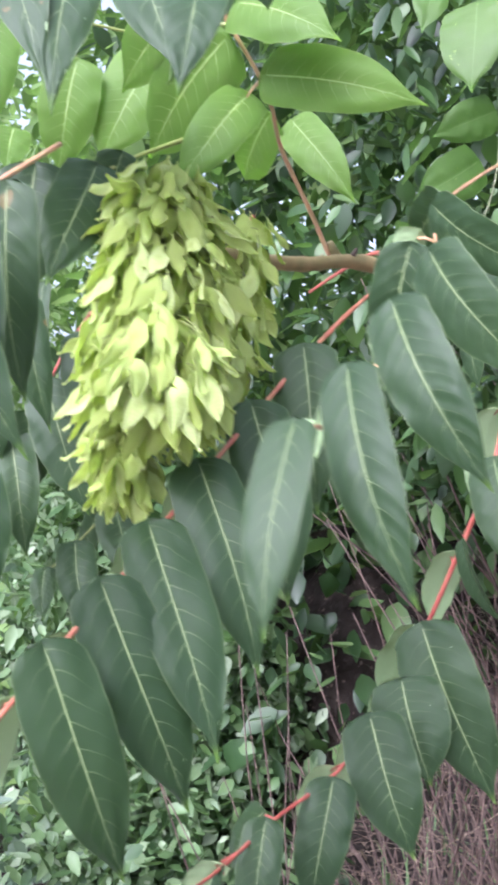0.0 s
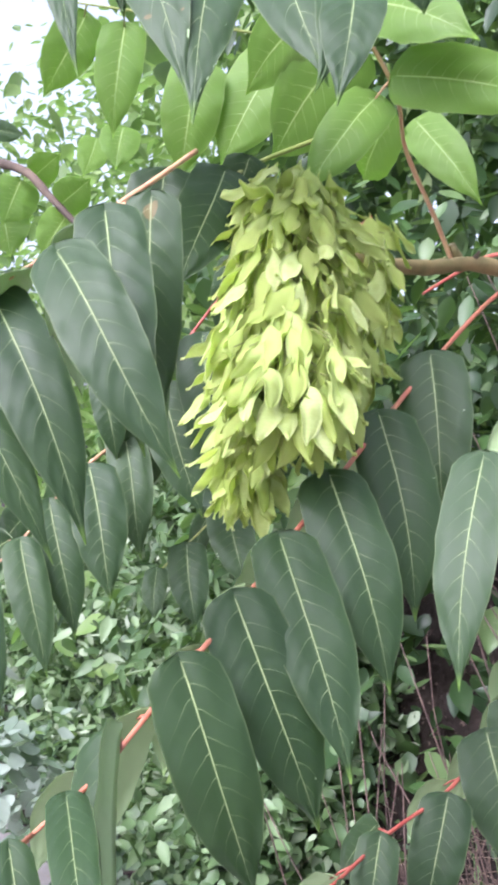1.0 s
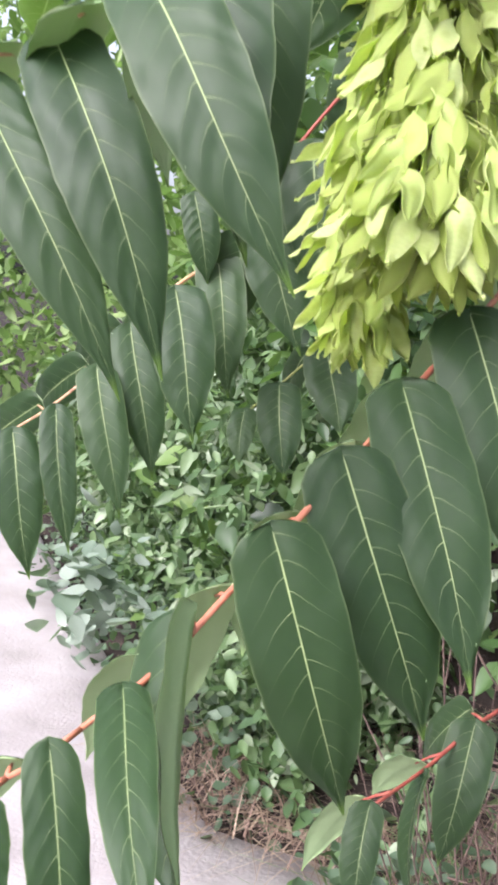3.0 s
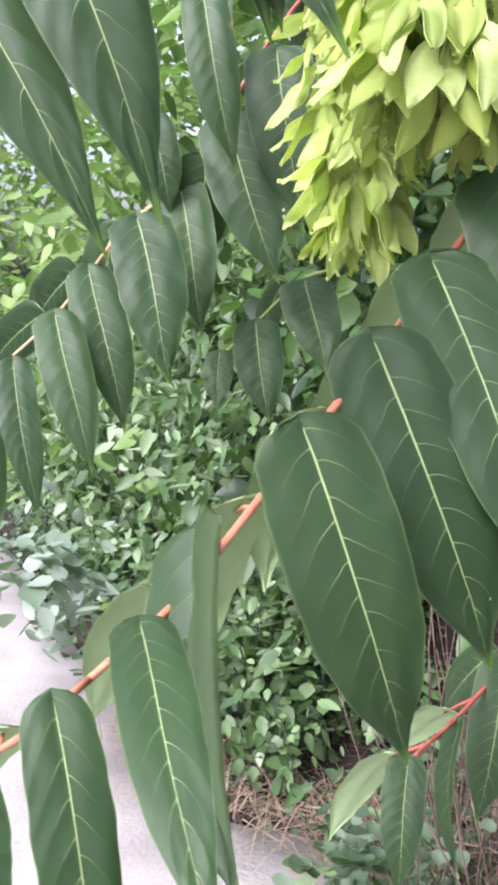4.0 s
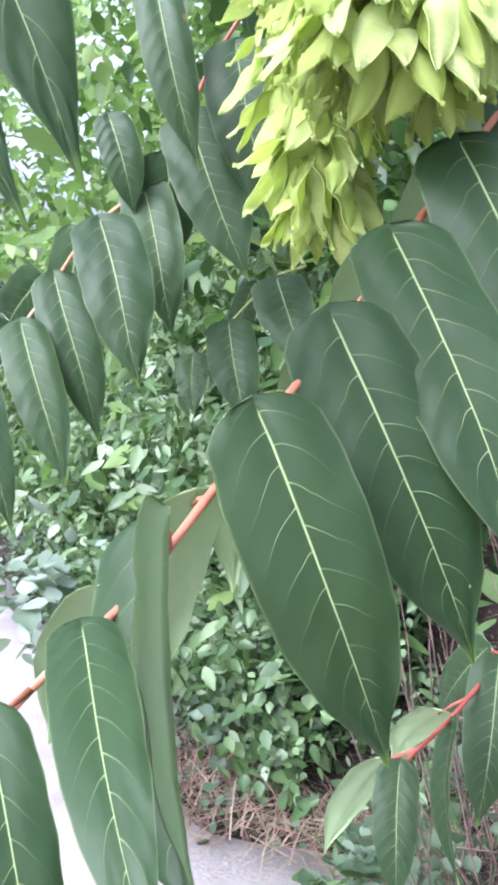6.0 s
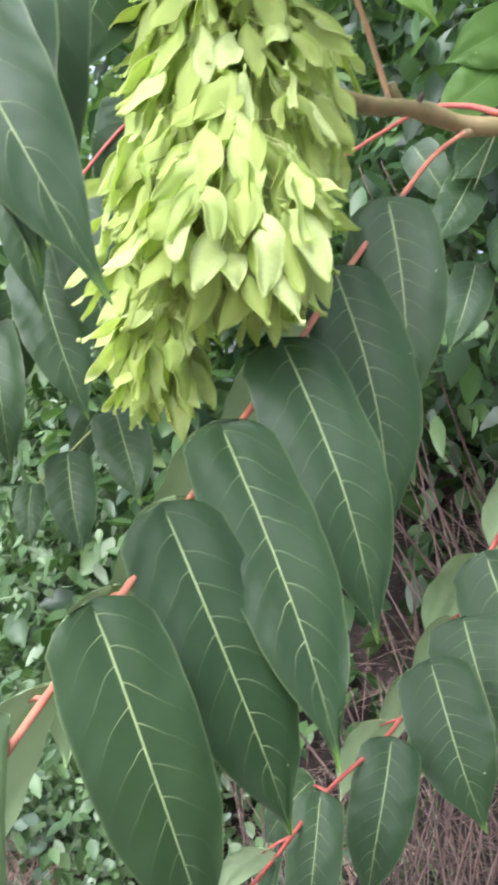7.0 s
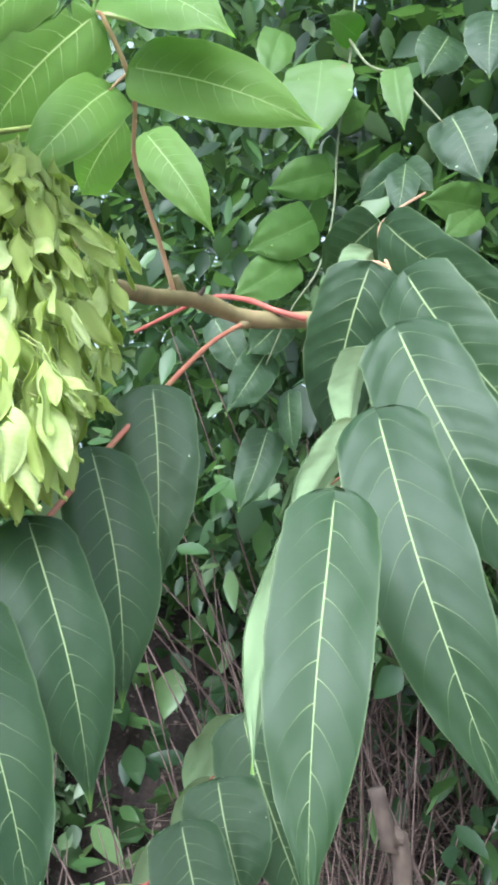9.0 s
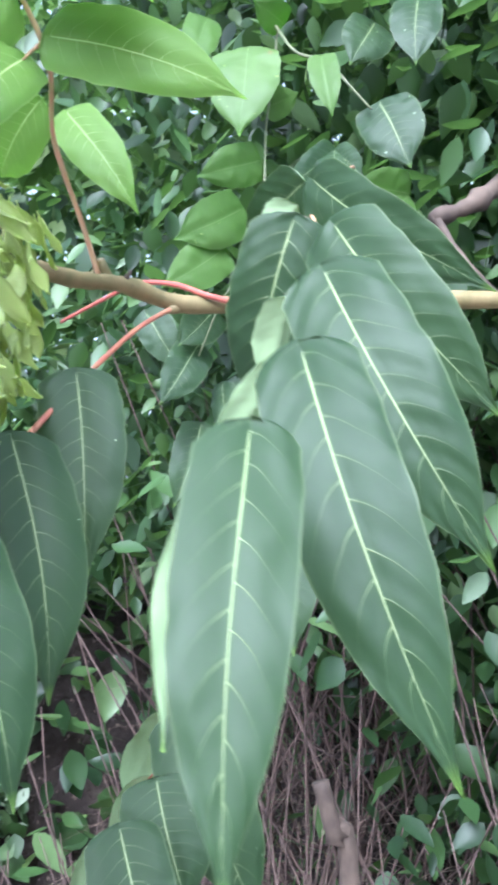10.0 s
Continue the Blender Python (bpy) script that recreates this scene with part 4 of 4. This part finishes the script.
def leaf_cloud(name, spots, size, material, label, category, droop=0.5, slim=0.5, seed=1):
    """A mass of small folded leaves, one at each spot, as one object."""
    r = np.random.default_rng(seed)
    n = len(spots)
    spots = np.asarray(spots)
    length = size * r.uniform(0.5, 1.35, n)
    yaw = r.uniform(0, 2 * np.pi, n)
    pitch = -droop + r.normal(0, 0.5, n)
    d = np.stack([np.cos(yaw) * np.cos(pitch), np.sin(yaw) * np.cos(pitch), np.sin(pitch)], 1)
    up = np.stack([r.normal(0, 0.45, n), r.normal(-0.25, 0.45, n), np.ones(n)], 1)
    x = np.cross(d, up)
    x /= np.linalg.norm(x, axis=1)[:, None]
    up = np.cross(x, d)
    w = (length * slim * r.uniform(0.8, 1.2, n))[:, None] * 0.5
    L = length[:, None]
    fold = r.uniform(0.15, 0.5, n)[:, None] * w
    mid = [(0.0, 0.0), (0.22, 0.7), (0.5, 1.0), (0.8, 0.7), (1.0, 0.0)]
    rim = [(0.14, 0.62), (0.36, 1.0), (0.62, 0.80), (0.85, 0.38)]
    pts = [spots + d * L * s - up * (fold * f + L * 0.14 * s * s) for s, f in mid]
    for way in (1, -1):
        pts += [spots + d * L * s + x * (w * f * way) - up * L * 0.14 * s * s for s, f in rim]
    verts = np.stack(pts, 1).reshape(-1, 3)
    shape = [(0, 1, 5), (1, 2, 6, 5), (2, 3, 7, 6), (3, 8, 7), (3, 4, 8), (0, 9, 1), (1, 9, 10, 2), (2, 10, 11, 3), (3, 11, 12), (3, 12, 4)]
    faces = [tuple(13 * k + i for i in f) for k in range(n) for f in shape]
    ob = part(name, verts.tolist(), faces, material)
    return tagged(ob, label, category, kind="stuff")


def clumped(seed, count, low, high, keep, clump=0.25, each=14):
    """Spots in clumps within a box, where keep(p) allows."""
    r = np.random.default_rng(seed)
    out = []
    while len(out) < count:
        c = r.uniform(low, high)
        if not keep(c, r):
            continue
        out.extend((c + r.normal(0, clump, (each, 3)) * (1, 1, 0.8)).tolist())
    out = np.array(out[:count])
    out[:, 2] = np.maximum(out[:, 2], 0.03)
    return out


def right_hedge(p, r):
    x, y, z = p
    if over_path(x, y) > -0.35:
        return False
    front = 1.75 + 0.25 * noise.noise(Vector((x * 1.5, z * 1.5, 0))) + (0.25 if z < 1.2 else 0.0)
    if y < front:
        return False
    bare = 1.55 + 0.18 * noise.noise(Vector((x * 2.5, 0, 5))) if -0.15 < x < 0.8 else 0.55
    if z < bare and r.random() < 0.994:
        return False
    return r.random() < math.exp(-(y - front) * 1.2)


leaf_cloud("hedge", clumped(3, 48000, (-0.9, 1.6, 0.15), (2.8, 3.4, 3.6), right_hedge, 0.10), 0.072, HEDGE, "dense overgrown hedge of dark green creeper leaves", "hedge", 0.6, 0.52, 5)


leaf_cloud("hedge_depth", clumped(13, 11000, (-1.6, 3.2, 0.3), (3.4, 4.4, 3.9), lambda p, r: over_path(p[0], p[1]) < -0.4, 0.16), 0.11, HEDGE, "shaded inner leaves of the hedge", "hedge", 0.6, 0.62, 15)


def left_shrub(p, r):
    x, y, z = p
    d = over_path(x, y)
    if d > -0.1 or d < -1.6 or (x > -0.55 and z > 0.35):
        return False
    if x > -0.9 and d > -0.55 and z < 0.55 and r.random() < 0.75:
        return False
    top = 1.05 + 0.75 * min(1.0, -d) + 0.4 * noise.noise(Vector((x * 1.2, y * 1.2, 7)))
    return z < top and noise.noise(Vector((x * 2.4, y * 2.4, z * 2.6))) > -0.12


leaf_cloud("shrubs", clumped(4, 26000, (-3.6, 2.3, 0.3), (0.1, 6.2, 2.3), left_shrub, 0.08), 0.078, SHRUB, "roadside shrubs with slender green leaves", "shrub", 0.5, 0.42, 6)


def low_bush(p, r):
    x, y, z = p
    d = over_path(x, y)
    top = 0.95 + 0.3 * noise.noise(Vector((x * 2, y * 2, 9)))
    return -1.3 < d < -0.22 and z < top * min(1.0, -d / 0.6) + 0.12 and noise.noise(Vector((x * 3.3, y * 3.3, z * 3.5))) > -0.05


leaf_cloud("low_bushes", clumped(34, 7500, (-1.0, 2.2, 0.05), (-0.12, 3.7, 1.15), low_bush, 0.07), 0.055, SHRUB, "low bushes with small dull green leaves", "bushes", 0.4, 0.62, 36)


def low_weeds(p, r):
    d = over_path(p[0], p[1])
    return -0.9 < d < 0.0 and noise.noise(Vector((p[0] * 2.1, p[1] * 2.1, 3))) > -0.1


PALE = wild_leaf_material("pale_leaves", [(0.0, (0.09, 0.13, 0.09)), (0.5, (0.18, 0.23, 0.185)), (1.0, (0.34, 0.39, 0.34))], 0.55, 0.3)
leaf_cloud("pale_shrub", clumped(44, 110, (-1.22, 2.72, 0.62), (-0.98, 3.0, 0.92), lambda p, r: True, 0.06, 10), 0.075, PALE, "small shrub with pale grey-green rounded leaves beside the path", "shrub", 0.2, 0.72, 46)
leaf_cloud("weeds", clumped(24, 3000, (-3.6, 2.2, 0.03), (0.1, 5.5, 0.42), low_weeds, 0.07), 0.048, WEED, "low weeds with round grey-green leaves beside the path", "weeds", 0.1, 0.85, 26)


def far_tree(p, r):
    x, y, z = p
    d = over_path(x, y)
    if d > -0.3 and y < 6.5:
        return False
    if math.atan2(0.15 - x, y - 0.4) > radians(23) and z - 1.6 > (0.37 + 0.10 * noise.noise(Vector((x * 2.0, y, z * 2.0)))) * math.hypot(x - 0.15, y - 0.4):
        return False  # open sky over the path
    gap = noise.noise(Vector((x * 0.55, z * 0.6, y * 0.3)))
    return gap > (-0.36 if z > 2.6 else -0.7)


leaf_cloud("tree_row", clumped(5, 44000, (-7.5, 3.8, 0.3), (3.5, 8.5, 5.0), far_tree, 0.25), 0.12, FAR, "row of bright leafy trees behind the hedge", "trees", 0.4, 0.55, 8)


def stems():
    """Dry brown canes and twigs standing and lying under the hedge."""
    r = random.Random(11)
    verts, faces = [], []
    for k in range(1900):
        x, y = r.uniform(-0.5, 1.3), 1.75 + 1.25 * r.random() ** 1.6
        if over_path(x, y) > -0.3:
            continue
        z0, h = rough(x, y) - 0.03, r.uniform(0.3, 1.1)
        lean = Vector((r.gauss(0, 0.55), r.gauss(-0.25, 0.35), 1.0))
        p = Vector((x, y, z0))
        line = [p + lean * (h * s) + Vector((0.05 * math.sin(3 * s + k), 0.04 * math.cos(2 * s + k), 0)) for s in (0, 0.25, 0.5, 0.75, 1.0)]
        if over_path(line[-1].x, line[-1].y) > -0.2:
            continue
        tube(line, r.uniform(0.0020, 0.0052), 0.0013, 5, verts, faces)
    for k in range(650):
        x, y = r.uniform(-0.4, 2.0), r.uniform(1.7, 2.6)
        if over_path(x, y) > -0.3:
            continue
        p = Vector((x, y, rough(x, y) + r.uniform(0.0, 0.5)))
        d = Vector((r.uniform(-1, 1), r.uniform(-0.4, 0.4), r.uniform(-0.45, 0.45))) * r.uniform(0.25, 0.7)
        line = [p + d * s + Vector((0, 0, 0.03 * math.sin(4 * s + k))) for s in (-0.5, -0.2, 0.1, 0.5)]
        if max(over_path(q.x, q.y) for q in line) > -0.2:
            continue
        tube(line, r.uniform(0.0014, 0.0034), 0.001, 5, verts, faces)
    for k in range(85):
        x, y = r.uniform(-0.02, 0.75), r.uniform(1.95, 2.55)
        if over_path(x, y) > -0.16:
            continue
        h, lean = r.uniform(0.6, 1.35), Vector((r.gauss(0, 0.3), r.gauss(0.05, 0.15), 1.0))
        p = Vector((x, y, rough(x, y) - 0.03))
        line = [p + lean * (h * s) + Vector((0.03 * math.sin(4 * s + k), 0.02 * math.cos(3 * s + k), 0)) for s in (0, 0.25, 0.5, 0.75, 1.0)]
        tube(line, r.uniform(0.0018, 0.0042), 0.0012, 6, verts, faces, 0.2)
    return tagged(part("dry_stems", verts, faces, SHADED_CANE), "tangle of dry brown canes under the hedge, coloured dark for its shade", "dead stems", kind="stuff")


stems()


def blades(name, count, low, high, length, material, label, category, lay, seed):
    """Grass blades: narrow bent strips."""
    r = random.Random(seed)
    verts, faces = [], []
    for k in range(count):
        x, y = r.uniform(low[0], high[0]), r.uniform(low[1], high[1])
        if over_path(x, y) > r.uniform(-0.15, 0.12):
            continue
        a = r.uniform(0, 6.28)
        h = length * r.uniform(0.5, 1.2)
        out = Vector((math.cos(a), math.sin(a), 0))
        side = Vector((-out.y, out.x, 0)) * (0.0035 * r.uniform(0.6, 1.4))
        tilt = lay * r.uniform(0.5, 1.4)
        p = Vector((x, y, max(0.03, rough(x, y) - 0.01)))
        q = len(verts)
        for s in (0, 0.35, 0.7, 1.0):
            c = p + out * (h * s * s * tilt + 0.1 * h * s) + Vector((0, 0, h * s * (1 - 0.55 * tilt * s)))
            c.z = max(c.z, p.z + 0.015 + 0.01 * s)
            w = side * (1 - s * 0.92)
            verts += [tuple(c - w), tuple(c + w)]
        faces += [(q + 2 * i, q + 2 * i + 1, q + 2 * i + 3, q + 2 * i + 2) for i in range(3)]
    return tagged(part(name, verts, faces, material), label, category, kind="stuff")


blades("dry_grass", 6500, (-1.4, 2.2), (1.2, 3.4), 0.24, DRY, "matted dry brown grass along the path", "dry grass", 1.2, 21)
blades("grass", 1500, (-0.2, 2.0), (1.6, 3.0), 0.45, GRASS, "long green grass blades under the hedge", "grass", 0.7, 22)

# weathered branch and sapling at the hedge
woody = tagged(new("dead_branch"), "thick weathered grey-brown branch in the hedge", "branch")
part("limb", *tube(smooth_line(WOODY, 6), 0.020, 0.011, 10, knots=0.6), WOOD, woody)
part("twig", *tube(smooth_line(WOODY_TWIG, 5), 0.006, 0.003, 7, knots=0.4), WOOD, woody)
foot = [Vector(p) for p in SAPLING]
foot.append(Vector((foot[-1].x + 0.12, foot[-1].y + 0.05, -0.03)))
sapling = part("sapling_trunk", *tube(smooth_line(foot, 6), 0.012, 0.017, 10, knots=0.3), WOOD)
tagged(sapling, "thin grey sapling trunk rising from the undergrowth", "sapling")
